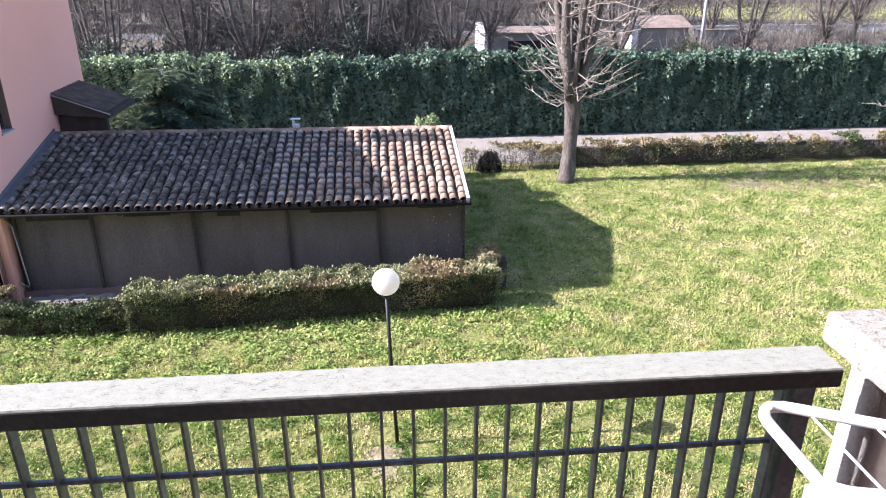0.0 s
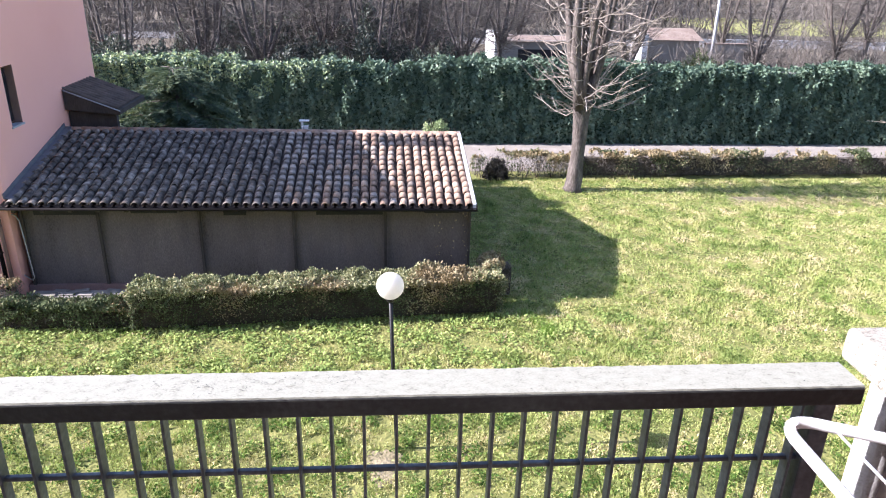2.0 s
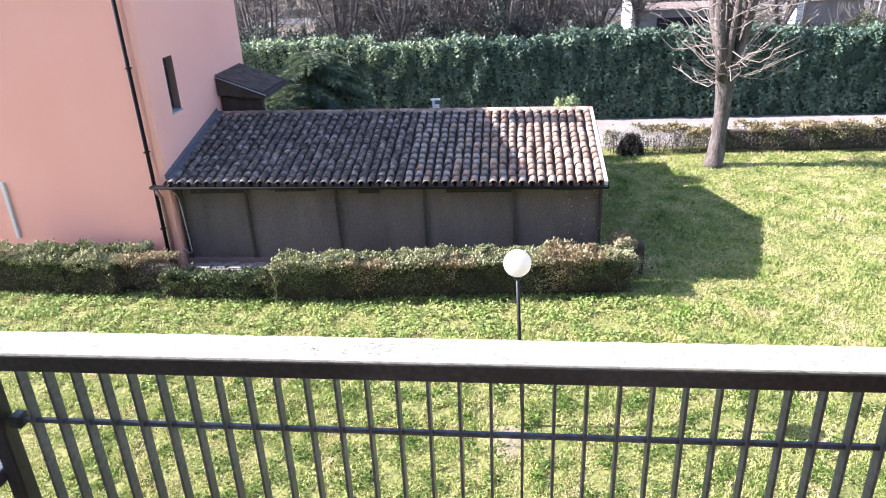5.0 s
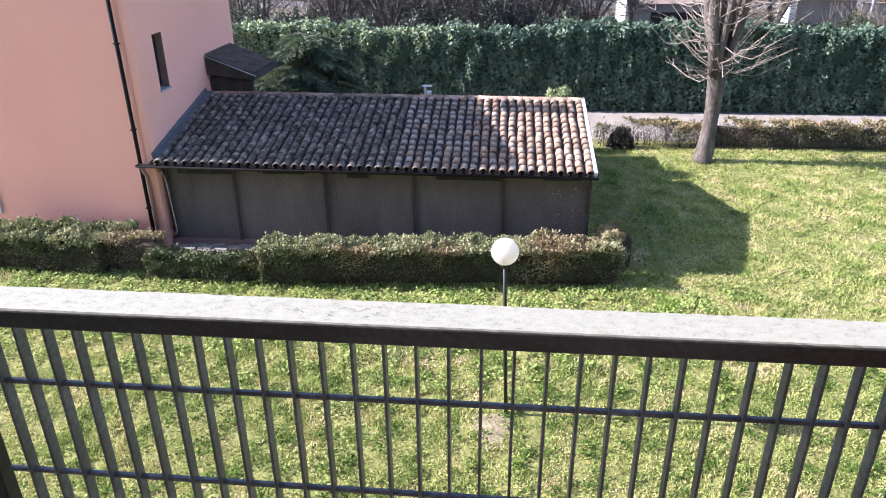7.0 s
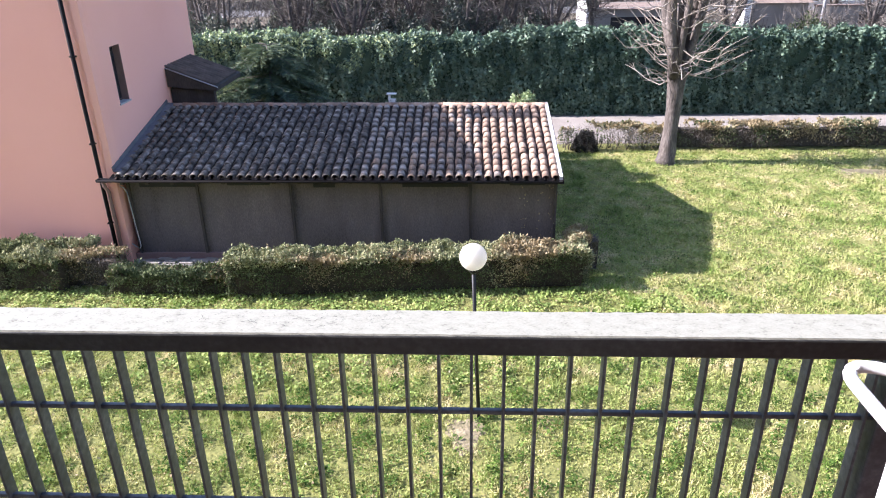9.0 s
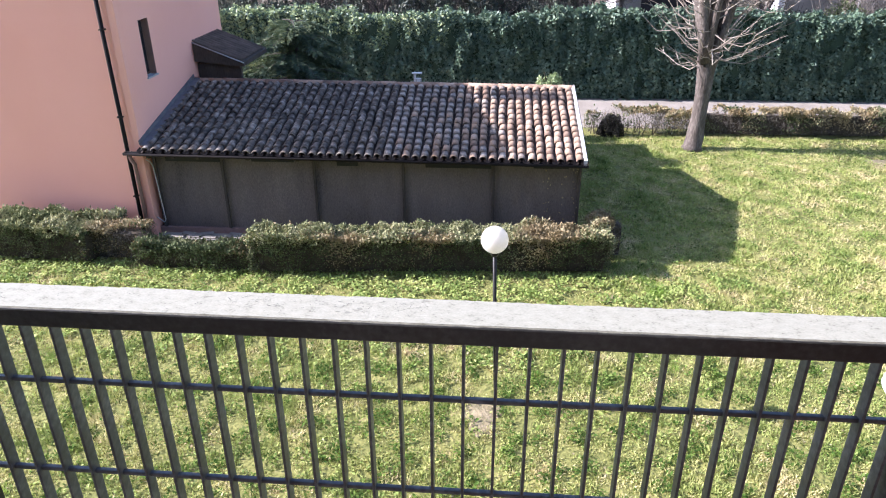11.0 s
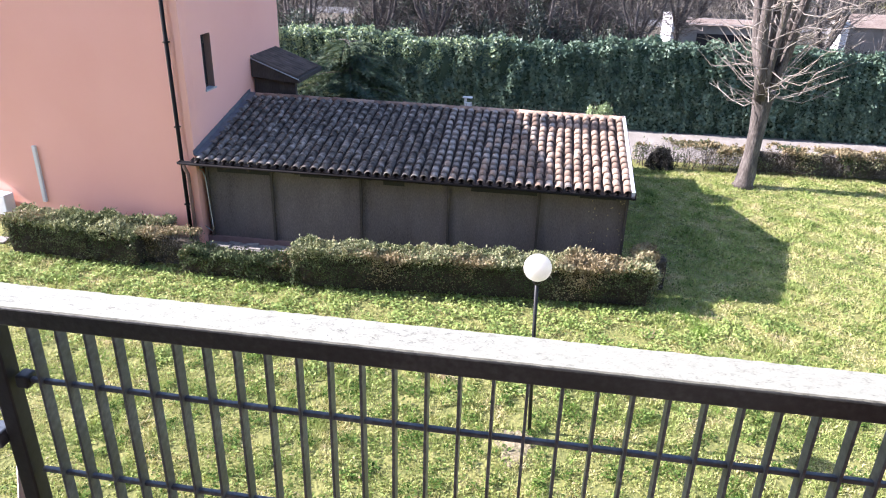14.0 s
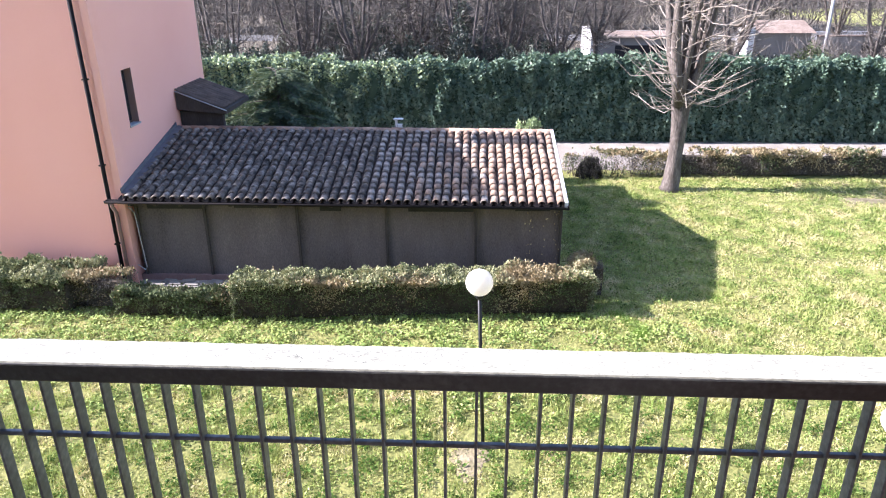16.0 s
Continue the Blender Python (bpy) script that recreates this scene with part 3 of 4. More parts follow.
# Black strips standing in for the shaded gaps under the eave.
for x, w, h in ((-9.2, 1.3, 0.1), (-7.3, 1.0, 0.07), (-5.55, 0.5, 0.13), (-3.0, 1.5, 0.13), (-0.9, 0.8, 0.1)):
    part("eave_board", box(bmesh.new(), x - w / 2, x + w / 2, -0.67, -0.64, 2.12 - h, 2.2, 0.004), M_BLACK, shed)
part("inner_wall", box(bmesh.new(), -10.28, -0.5, -0.45, -0.35, 0, 2.2), M_POST, shed)
part("eave_beam", box(bmesh.new(), -10.28, -0.16, -0.68, -0.52, 2.14, 2.28, 0.008), M_POST, shed)
for k in range(18):
    x = -10.1 + 9.85 * k / 17
    part("rafter", box(bmesh.new(), x - 0.04, x + 0.04, -0.98, -0.62, 2.18, 2.25, 0.005), M_POST, shed)

deck = bmesh.new()
prof = [(EY0 - 0.02, EZ0 - 0.05), (RY, RZ2 - 0.05), (5.3, 2.5), (5.3, 2.44), (RY, RZ2 - 0.11), (EY0 - 0.02, EZ0 - 0.09)]
ends = [[deck.verts.new((x, y, z + FALL * (EX1 - x))) for y, z in prof] for x in (EX0, EX1 - 0.03)]
deck.faces.new(ends[0]), deck.faces.new(ends[1][::-1])
for k in range(6):
    deck.faces.new((ends[0][k], ends[0][(k + 1) % 6], ends[1][(k + 1) % 6], ends[1][k]))
roof = part("roof", deck, M_DECK, shed, "weathered barrel tile roof, house shade toned into its darker tiles")


def slope_matrix(x, y, lift=0.0, turn=0.0):
    z = EZ0 + (y - EY0) * math.tan(SLOPE) + FALL * (EX1 - x)
    return Matrix.Translation((x, y, z + lift)) @ Matrix.Rotation(FALL, 4, "Y") @ Matrix.Rotation(SLOPE, 4, "X") @ Matrix.Rotation(turn, 4, "Z")


def barrel(bm, m, rr=0.09, long=0.35, rise=0.078, flip=1):
    """A half-round clay tile, wider at its lower end, with thickness."""
    n, rings = 7, []
    for y, s in ((0, 1.0), (long, 0.84)):
        for thick in (0.0, 0.012):
            rings.append([bm.verts.new(m @ Vector(((rr * s - thick) * math.cos(a), y, flip * (rise * s - thick) * math.sin(a)))) for a in (math.pi * j / (n - 1) for j in range(n))])
    o0, i0, o1, i1 = rings
    for j in range(n - 1):
        for q in ((o0[j], o0[j + 1], o1[j + 1], o1[j]), (i0[j + 1], i0[j], i1[j], i1[j + 1]), (o0[j + 1], o0[j], i0[j], i0[j + 1])):
            bm.faces.new(q).smooth = True
    return bm


COLS, ROWS = 47, 14
PITCH, STEP = (EX1 - EX0 - 0.1) / COLS, (RY - EY0) / ROWS
tile_mesh = mesh_of("tile", barrel(bmesh.new(), Matrix()), M_TILE)
shade_mesh = mesh_of("tile", barrel(bmesh.new(), Matrix()), M_TILESHADE)
run = bmesh.new()
r = random.Random(11)
tiles = []
for i in range(COLS):
    for j in range(ROWS):
        m = slope_matrix(EX0 + 0.05 + PITCH * (i + 0.5) + r.uniform(-0.01, 0.01), EY0 - 0.05 + STEP * j + r.uniform(-0.015, 0.015), 0.026 + r.uniform(0, 0.014), r.uniform(-0.07, 0.07)) @ Matrix.Rotation(-0.075 + r.uniform(-0.02, 0.02), 4, "X")
        # Columns nearer the shaded side take more of the shade-toned tiles.
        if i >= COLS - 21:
            tiles.append((m, shade_mesh if r.random() < 1.0 - (i - COLS + 21) / 15 else tile_mesh))
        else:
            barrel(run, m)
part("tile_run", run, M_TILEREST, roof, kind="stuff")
channel = bmesh.new()
for i in range(COLS + 1):
    for j in range(ROWS):
        barrel(channel, slope_matrix(EX0 + 0.05 + PITCH * i, EY0 - 0.06 + STEP * j, 0.03) @ Matrix.Rotation(-0.03, 4, "X"), 0.085, 0.4, 0.06, -1)
part("channel_tiles", channel, M_CHANNEL, roof, kind="stuff")
for k in range(26):
    x = EX0 + 0.02 + (EX1 - EX0 - 0.05) * k / 26
    bm = bmesh.new()
    barrel(bm, Matrix.Translation((x, RY + r.uniform(-0.01, 0.01), RZ2 + 0.02 + FALL * (EX1 - x) + r.uniform(0, 0.012))) @ Matrix.Rotation(radians(-90), 4, "Z") , 0.1, 0.41, 0.075)
    part("ridge_tile", bm, M_TILE, roof)


def slope_box(x0, x1, y0, y1, h0, h1):
    """A board that lies along the roof's slope."""
    bm = box(bmesh.new(), x0, x1, 0, (y1 - y0) / math.cos(SLOPE), h0, h1, 0.004)
    bmesh.ops.transform(bm, matrix=slope_matrix(x1, y0) @ Matrix.Translation((-x1, 0, 0)), verts=bm.verts)
    return bm


part("verge_board", slope_box(EX1 - 0.075, EX1, EY0 - 0.04, RY + 0.05, -0.09, 0.085), M_WHITEPAINT, roof, "white painted verge board")
part("flashing", slope_box(EX0 + 0.002, EX0 + 0.17, EY0 + 0.1, RY, 0.075, 0.1), M_LEAD, roof, "dull grey lead flashing along the wall")
part("upstand", slope_box(EX0 - 0.008, EX0 + 0.012, EY0 + 0.1, RY, 0.09, 0.2), M_LEAD, roof, "dull lead upstand against the wall")
bm = bmesh.new()
n = 9
ringsets = []
for x in (-10.62, EX1 + 0.02):
    for rad in (0.075, 0.069):
        ringsets.append([bm.verts.new((x, EY0 - 0.075 - rad * math.cos(a), EZ0 - 0.02 + FALL * (EX1 - x) - rad * math.sin(a))) for a in (math.pi * j / (n - 1) for j in range(n))])
for j in range(n - 1):
    bm.faces.new((ringsets[0][j], ringsets[0][j + 1], ringsets[2][j + 1], ringsets[2][j])).smooth = True
    bm.faces.new((ringsets[1][j + 1], ringsets[1][j], ringsets[3][j], ringsets[3][j + 1])).smooth = True
bm.faces.new((ringsets[0][0], ringsets[2][0], ringsets[3][0], ringsets[1][0])), bm.faces.new((ringsets[0][-1], ringsets[1][-1], ringsets[3][-1], ringsets[2][-1]))
bm.faces.new(ringsets[0][::-1]), bm.faces.new(ringsets[2])
part("gutter", bm, M_BROWNPIPE, shed, "dark brown half-round gutter")
part("drainpipe", tube(bmesh.new(), [(-10.5, -1.02, 2.28), (-10.5, -0.98, 2.15), (-10.48, -0.9, 2.0), (-10.46, -0.9, 0.02)], 0.045, 10), M_MIDBROWN, shed, "short brown drainpipe")
part("hose", tube(bmesh.new(), [(-10.36, -0.72, 2.1), (-10.2, -0.72, 2.02), (-10.15, -0.72, 1.9), (-10.08, -0.72, 0.55), (-10.12, -0.72, 0.48), (-10.3, -0.72, 0.62)], 0.011, 8), M_PIPEPALE, shed, "thin pale bent pipe")
for k in range(62):
    x = -7.2 + 6.9 * k / 61 + random.uniform(-0.03, 0.03)
    part("spike", tube(bmesh.new(), [(x, RY + 0.02, RZ2 + 0.08 - FALL * x), (x + random.uniform(-0.01, 0.01), RY + 0.02, RZ2 + 0.15 - FALL * x + random.uniform(0, 0.04))], 0.006, 4), M_POST, roof)
vent = part("roof_vent", box(bmesh.new(), -4.36, -4.16, RY + 0.02, RY + 0.14, RZ2 + 0.06, RZ2 + 0.21, 0.01), M_PIPEPALE, roof, "small pale vent on the ridge")
part("vent_cap", tube(bmesh.new(), [(-4.33, RY + 0.09, RZ2 + 0.2), (-4.33, RY + 0.09, RZ2 + 0.34)], 0.035, 10), M_PIPEPALE, roof)
part("cowl", box(bmesh.new(), -4.4, -4.14, RY + 0.02, RY + 0.16, RZ2 + 0.33, RZ2 + 0.36, 0.006), M_PIPEPALE, roof)

r = np.random.default_rng(77)
m = 45
vine = np.column_stack([r.choice([-0.95, -0.62, -0.3], m) + r.normal(size=m) * 0.06, np.full(m, -0.675), r.uniform(0.5, 2.05, m)])
part("dry_vine", leaves("dry_vine", vine, r.normal(size=(m, 3)) - np.array([0, 0, 0.6]), np.tile([0.0, -1.0, 0.3], (m, 1)), r.uniform(0.03, 0.06, m), 0.03, M_RUSSET), None, shed, "few dry vine leaves", "stuff")

# porch canopy on the house wall
porch = thing("porch_canopy", (-9.7, 3.9, 0), "small dark tiled porch roof fixed to the pink wall", "porch")
bm = bmesh.new()
prof = [(-10.28, 4.12), (-8.95, 3.62), (-8.95, 3.5), (-10.28, 3.62)]
ends = [[bm.verts.new((x, y, z)) for x, z in prof] for y in (2.85, 4.95)]
bm.faces.new(ends[0]), bm.faces.new(ends[1][::-1])
for k in range(4):
    bm.faces.new((ends[0][k], ends[0][(k + 1) % 4], ends[1][(k + 1) % 4], ends[1][k]))
canopy = part("canopy", bm, M_POST, porch)
for k in range(10):
    y = 2.95 + 0.2 * k
    for q in range(4):
        m = Matrix.Translation((-9.0 - 0.33 * q, y + 0.02, 3.66 + 0.124 * q)) @ Matrix.Rotation(radians(90), 4, "Z") @ Matrix.Rotation(math.atan2(0.5, 1.33), 4, "X")
        part("tile", barrel(bmesh.new(), m, 0.09, 0.4, 0.035), M_CHANNEL, canopy)
part("porch_wall", box(bmesh.new(), -10.28, -9.1, 3.0, 3.15, 0, 3.55, 0.005), M_POST, porch, "dark brown porch wall")
part("fascia", tube(bmesh.new(), [(-10.28, 2.83, 4.12), (-8.93, 2.83, 3.6)], 0.015, 8), M_ZINC, porch)

# paving stones by the shed
bm = box(bmesh.new(), -10.25, -7.6, -1.05, -0.67, 0, 0.2, 0.02)
solid("stone_ledge", bm, M_GREYWALL, "low grey masonry ledge before the shed", "ledge")
for x, y in ((-9.75, -0.95), (-9.35, -0.9), (-8.95, -0.94), (-8.6, -0.88), (-8.25, -0.93), (-9.55, -0.76), (-9.1, -0.75), (-8.4, -0.77)):
    bm = box(bmesh.new(), -0.16, 0.16, -0.075, 0.075, 0.2, 0.235, 0.01)
    bmesh.ops.transform(bm, matrix=pose(x, y, 0, 0, 0, random.uniform(-12, 12)), verts=bm.verts)
    solid("paving_stone", bm, M_STONE, "flat pale stone lying on the ledge", "paving", "paving stones")
bm = box(bmesh.new(), -16.3, -15.3, -1.5, -1.15, 0, 0.06, 0.015)
solid("stone_slab", bm, M_STONE, "pale stone slab on the grass by the pink house", "slab")

# ---- lamp ----
lamp = thing("garden_lamp", (-2.08, -6.475, 0), "garden lamp with a white globe on a thin black pole", "lamp")
part("pole", tube(bmesh.new(), [(-2.08, -6.475, 0), (-2.14, -6.48, 1.6), (-2.172, -6.484, 2.72)], [0.032, 0.03, 0.028], 12), M_BLACK, lamp)
part("collar", tube(bmesh.new(), [(-2.172, -6.484, 2.68), (-2.173, -6.484, 2.72), (-2.174, -6.484, 2.76)], [0.04, 0.07, 0.075], 14), M_BLACK, lamp)
bm = bmesh.new()
bmesh.ops.create_uvsphere(bm, u_segments=32, v_segments=20, radius=0.205, matrix=Matrix.Translation((-2.178, -6.484, 2.946)))
for f in bm.faces:
    f.smooth = True
part("globe", bm, M_GLOBE, lamp, "white opal globe, lightly soiled below")


# ---- hedges ----
def hedge(name, label, group, a, b, width, height, count, brown=0.2, size=0.035, core=0.8, seed=1, gaps=0.0, lit_tops=True):
    """A clipped hedge from a to b: woody stems and many small leaves with a ragged outline."""
    a, b = np.array(a, float), np.array(b, float)
    length = np.linalg.norm(b - a)
    along = (b - a) / length
    across = np.array([-along[1], along[0]])
    r = np.random.default_rng(seed)
    h = thing(name, (*(a + b) / 2, 0), label, "hedge", group)

    def place(u, v, z):
        p = a + along * u[:, None] + across * v[:, None]
        return np.column_stack([p, z])

    n = int(length * 26)
    u = r.uniform(0.05, length - 0.05, n)
    base = place(u, r.uniform(-0.3, 0.3, n) * width, np.zeros(n))
    bm = bmesh.new()
    for p in base[: int(length * 9)]:
        q = p + np.array([r.normal() * 0.12, r.normal() * 0.1, height * r.uniform(0.5, 0.85)])
        tube(bm, [p, (p + q) / 2 + r.normal(size=3) * 0.04, q], [0.014, 0.01, 0.004], 4, False)
    part("stemwork", bm, M_STEM, h, kind="stuff")
    tw = int(count * 0.5)
    p = place(r.uniform(0, length, tw), r.uniform(-0.45, 0.45, tw) * width, r.uniform(0.1, 0.92, tw) * height)
    part("twigwork", blades("twigs", p, r.normal(size=(tw, 3)) + np.array([0, 0, 0.9]), r.uniform(0.1, 0.24, tw), 0.009, M_STEM if gaps < 0.3 else M_TWIG), None, h, kind="stuff")
    # Closed dark sheet standing in for the shade inside the hedge.
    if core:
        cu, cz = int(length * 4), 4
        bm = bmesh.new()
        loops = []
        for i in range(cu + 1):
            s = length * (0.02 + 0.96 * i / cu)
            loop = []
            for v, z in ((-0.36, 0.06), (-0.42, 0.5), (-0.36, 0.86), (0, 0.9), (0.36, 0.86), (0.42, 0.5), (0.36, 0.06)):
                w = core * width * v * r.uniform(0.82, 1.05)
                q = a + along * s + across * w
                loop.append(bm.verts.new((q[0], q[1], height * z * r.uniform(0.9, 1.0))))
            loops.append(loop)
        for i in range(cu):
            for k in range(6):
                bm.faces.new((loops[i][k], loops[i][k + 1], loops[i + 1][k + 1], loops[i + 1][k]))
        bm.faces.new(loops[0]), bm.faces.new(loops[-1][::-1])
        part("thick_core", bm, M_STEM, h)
    # leaves lie on the top and the four sides
    kind = r.choice(4, count, p=[0.66, 0.18, 0.09, 0.07])
    u = r.uniform(0, length, count)
    v = r.uniform(-0.5, 0.5, count)
    z = height * np.sqrt(r.uniform(0.02, 1, count))
    face = np.zeros((count, 3))
    topm, front, back, end = kind == 0, kind == 1, kind == 2, kind == 3
    z[topm] = height
    face[topm] = (0, 0, 1)
    v[front], v[back] = -0.5, 0.5
    face[front] = (-across[0], -across[1], -0.1)
    face[back] = (across[0], across[1], 0.3)
    s = r.choice([0, 1], count)
    u[end] = (s * length)[end]
    face[end] = np.column_stack([along[0] * (2 * s - 1), along[1] * (2 * s - 1), 0.2 * np.ones(count)])[end]
    p = place(u, v * width, z)
    bulge = lumps(p, 0.8, seed) * 0.055 + lumps(p, 0.25, seed + 3) * 0.035
    depth = -np.abs(r.normal(size=count)) * np.where(front, 0.11, 0.05) - np.where(front, 0.03, 0)
    p = p + unit(face) * (bulge + depth)[:, None] + r.normal(size=(count, 3)) * 0.015
    p[:, 2] = np.maximum(p[:, 2] * (1 + 0.03 * lumps(p[:, :2], 1.3, seed + 9) + 0.018 * lumps(p[:, :2], 0.35, seed + 11)) + np.where(topm, np.abs(r.normal(size=count)) * 0.03, 0), 0.03)
    keep = lumps(p, 1.1, seed + 5) > (-2 if not gaps else -0.6 + gaps)
    p, face, flush, big = p[keep], face[keep], front[keep][:, None], np.where(topm, 1.45, 1.0)[keep]
    way = face * np.where(flush, 0.15, 0.6) + r.normal(size=p.shape) * np.where(flush, np.array([0.7, 0.25, 0.5]), 0.7) + np.array([0, 0, 0.35]) * np.where(flush, -0.6, 1)
    normal = face + r.normal(size=p.shape) * np.where(flush, 0.15, 0.4)
    dry = (lumps(p, 2.4, seed + 7) + r.normal(size=len(p)) * 0.35) > 1.1 - 2.2 * brown + 0.7 * flush[:, 0]
    # Leaves near the top take the paler, sunlit-toned material.
    sunny = lit_tops & (r.uniform(size=len(p)) < 0.8) & (p[:, 2] > height * (0.9 + 0.05 * lumps(p[:, :2], 0.5, seed + 13)))
    for tag, sel, material in (("foliage", ~dry & ~sunny, M_HEDGE), ("young_foliage", ~dry & sunny, M_HEDGELIT), ("dry_foliage", dry, M_RUSSET)):
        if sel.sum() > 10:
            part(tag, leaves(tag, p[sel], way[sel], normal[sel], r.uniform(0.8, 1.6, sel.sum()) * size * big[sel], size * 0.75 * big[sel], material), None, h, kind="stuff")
    return h


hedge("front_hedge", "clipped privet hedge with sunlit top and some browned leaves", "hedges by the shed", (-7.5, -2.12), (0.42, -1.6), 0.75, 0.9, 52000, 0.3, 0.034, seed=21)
hedge("low_hedge", "low dark green hedge filling the gap", "hedges by the shed", (-10.2, -2.0), (-7.45, -2.08), 0.6, 0.55, 11000, 0.0, 0.04, seed=22, lit_tops=False)
hedge("left_hedge", "clipped bushy hedge before the pink house", "hedges by the shed", (-14.75, -1.65), (-12.6, -1.75), 0.85, 0.92, 13000, 0.05, 0.036, seed=23)
hedge("middle_hedge", "clipped hedge before the pink house", "hedges by the shed", (-12.5, -1.82), (-11.3, -1.9), 0.7, 0.85, 8000, 0.12, 0.036, seed=24)
hedge("bare_hedge", "half-bare reddish hedge by the downpipe", "hedges by the shed", (-11.4, -1.7), (-10.0, -1.75), 0.6, 0.8, 3600, 0.75, 0.034, 0.45, seed=25, gaps=0.35, lit_tops=False)
hedge("wall_hedge", "dark hedge close against the pink wall", "hedges by the shed", (-13.9, -1.12), (-10.9, -1.12), 0.35, 0.82, 6000, 0.0, 0.045, seed=26)
hedge("bare_hedge_end", "withered brown end of the hedge by the shed corner", "hedges by the shed", (0.0, -1.05), (0.75, -0.85), 0.6, 0.95, 2200, 0.9, 0.036, 0.45, seed=27, gaps=0.4)
xs = [1.2, 3.6, 5.0, 8.2, 11.8, 15.0, 18.6, 22.0, 26.0, 31.0]
for k, (a, b) in enumerate(zip(xs, xs[1:])):
    hedge("path_hedge", "thin straggly hedge along the gravel path" if k < 2 else "straggly browned hedge along the gravel path", "hedges along the path", (a - 0.12, 9.05 + 0.04 * k), (b + 0.12, 9.05 + 0.04 * k), 0.75, 0.85 if k != 1 else 0.8, 5200 if k < 2 else int(2100 * (b - a)), 0.55 if k in (0, 6, 8) else 0.75, 0.05, 0.0 if k < 2 else (0.34, 0.2, 0.27)[k % 3], seed=40 + k, gaps=0.4 if k % 3 else 0.34, lit_tops=False)


def bush(name, label, at, size, count, material, leaf=0.06, seed=3, lift=0.5):
    """A shrub: stems and leaves on lumpy lobes."""
    r = np.random.default_rng(seed)
    at, size = np.array(at, float), np.array(size, float)
    h = thing(name, at, label, "shrub")
    bm = bmesh.new()
    for _ in range(14):
        d = r.normal(size=3)
        d[2] = abs(d[2])
        d /= np.linalg.norm(d)
        tube(bm, [at, at + d * size * 0.45 + (0, 0, size[2] * 0.2), at + d * size * 0.8 + (0, 0, size[2] * 0.25)], [0.03, 0.02, 0.006], 5, False)
    part("stemwork", bm, M_STEM, h, kind="stuff")
    d = unit(r.normal(size=(count, 3)))
    d[:, 2] = np.abs(d[:, 2]) if lift >= 0.5 else d[:, 2]
    s = 0.82 + 0.14 * lumps(d, 1.2, seed) + 0.08 * lumps(d, 0.5, seed + 1)
    s *= r.uniform(0.6, 1.0, count) ** 0.4
    p = at + d * size * s[:, None]
    p[:, 2] = np.maximum(p[:, 2], 0.03)
    way = d + r.normal(size=d.shape) * 0.7
    part("foliage", leaves("foliage", p, way, d + r.normal(size=d.shape) * 0.5, r.uniform(0.7, 1.4, count) * leaf, leaf * 0.6, material), None, h, kind="stuff")
    return h


bush("dark_bush", "dark round bush beside the path", (1.95, 8.75, 0), (0.5, 0.42, 0.85), 7000, M_DARKBUSH, 0.05, 31)
# Bush raised onto the added shadow box so it clears the ridge.
bush("grey_bush", "grey green bush showing behind the shed ridge", (-0.5, 5.9, 2.02), (0.62, 0.5, 0.86), 3500, M_IVYPALE, 0.07, 32)

# ---- ivy wall ----
ivy = thing("ivy_wall", (8, 14.6, 0), "high garden wall thickly grown with dark ivy", "ivy wall")
part("masonry", box(bmesh.new(), -17, 45, 14.45, 14.75, 0, 3.15), M_GREYWALL, ivy)
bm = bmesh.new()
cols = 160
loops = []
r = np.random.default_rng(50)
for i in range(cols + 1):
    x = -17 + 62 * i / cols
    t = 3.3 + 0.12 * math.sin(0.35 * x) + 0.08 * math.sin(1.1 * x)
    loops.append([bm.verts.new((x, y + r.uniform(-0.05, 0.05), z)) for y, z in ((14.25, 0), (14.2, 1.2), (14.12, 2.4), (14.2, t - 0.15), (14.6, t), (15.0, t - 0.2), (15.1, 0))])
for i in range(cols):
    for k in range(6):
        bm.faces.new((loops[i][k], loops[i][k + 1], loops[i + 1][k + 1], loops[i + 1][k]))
# Dark green sheet that puts shade into the gaps between ivy leaves.
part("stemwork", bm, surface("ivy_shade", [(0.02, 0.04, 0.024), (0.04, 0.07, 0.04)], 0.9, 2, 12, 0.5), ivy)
n = 92000
x = r.uniform(-16.5, 33, n)
topz = 3.36 + 0.12 * np.sin(0.35 * x) + 0.08 * np.sin(1.1 * x) + 0.05 * np.sin(4.3 * x)
on_top = r.uniform(size=n) < 0.2
z = np.where(on_top, topz, topz * r.uniform(0.0, 1.0, n) ** 0.8)
y = np.where(on_top, r.uniform(14.1, 15.0, n), 14.12)
face = np.where(on_top[:, None], np.array([0, -0.3, 1.0]), np.array([0, -1.0, 0.35]))
p = np.column_stack([x, y, z])
flat = p * np.array([1, 1, 0.7])
clump = lumps(flat, 1.1, 51) * 0.1 + lumps(flat, 0.38, 52) * 0.1
p = p + unit(face) * (clump - 0.02)[:, None] + r.normal(size=p.shape) * 0.02
p[:, 2] = np.maximum(p[:, 2], 0.04)
way = np.array([0, -0.4, -0.6]) * np.where(on_top, 0.2, 1.0)[:, None] + r.normal(size=p.shape) * np.array([0.7, 0.35, 0.5]) + face * 0.25
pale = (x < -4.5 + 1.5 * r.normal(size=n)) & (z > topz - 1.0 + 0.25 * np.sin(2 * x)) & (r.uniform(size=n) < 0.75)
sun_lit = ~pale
part("foliage", leaves("foliage", p[sun_lit], way[sun_lit], (face + r.normal(size=p.shape) * 0.65)[sun_lit], r.uniform(0.11, 0.21, sun_lit.sum()), 0.115, M_IVY), None, ivy, kind="stuff")
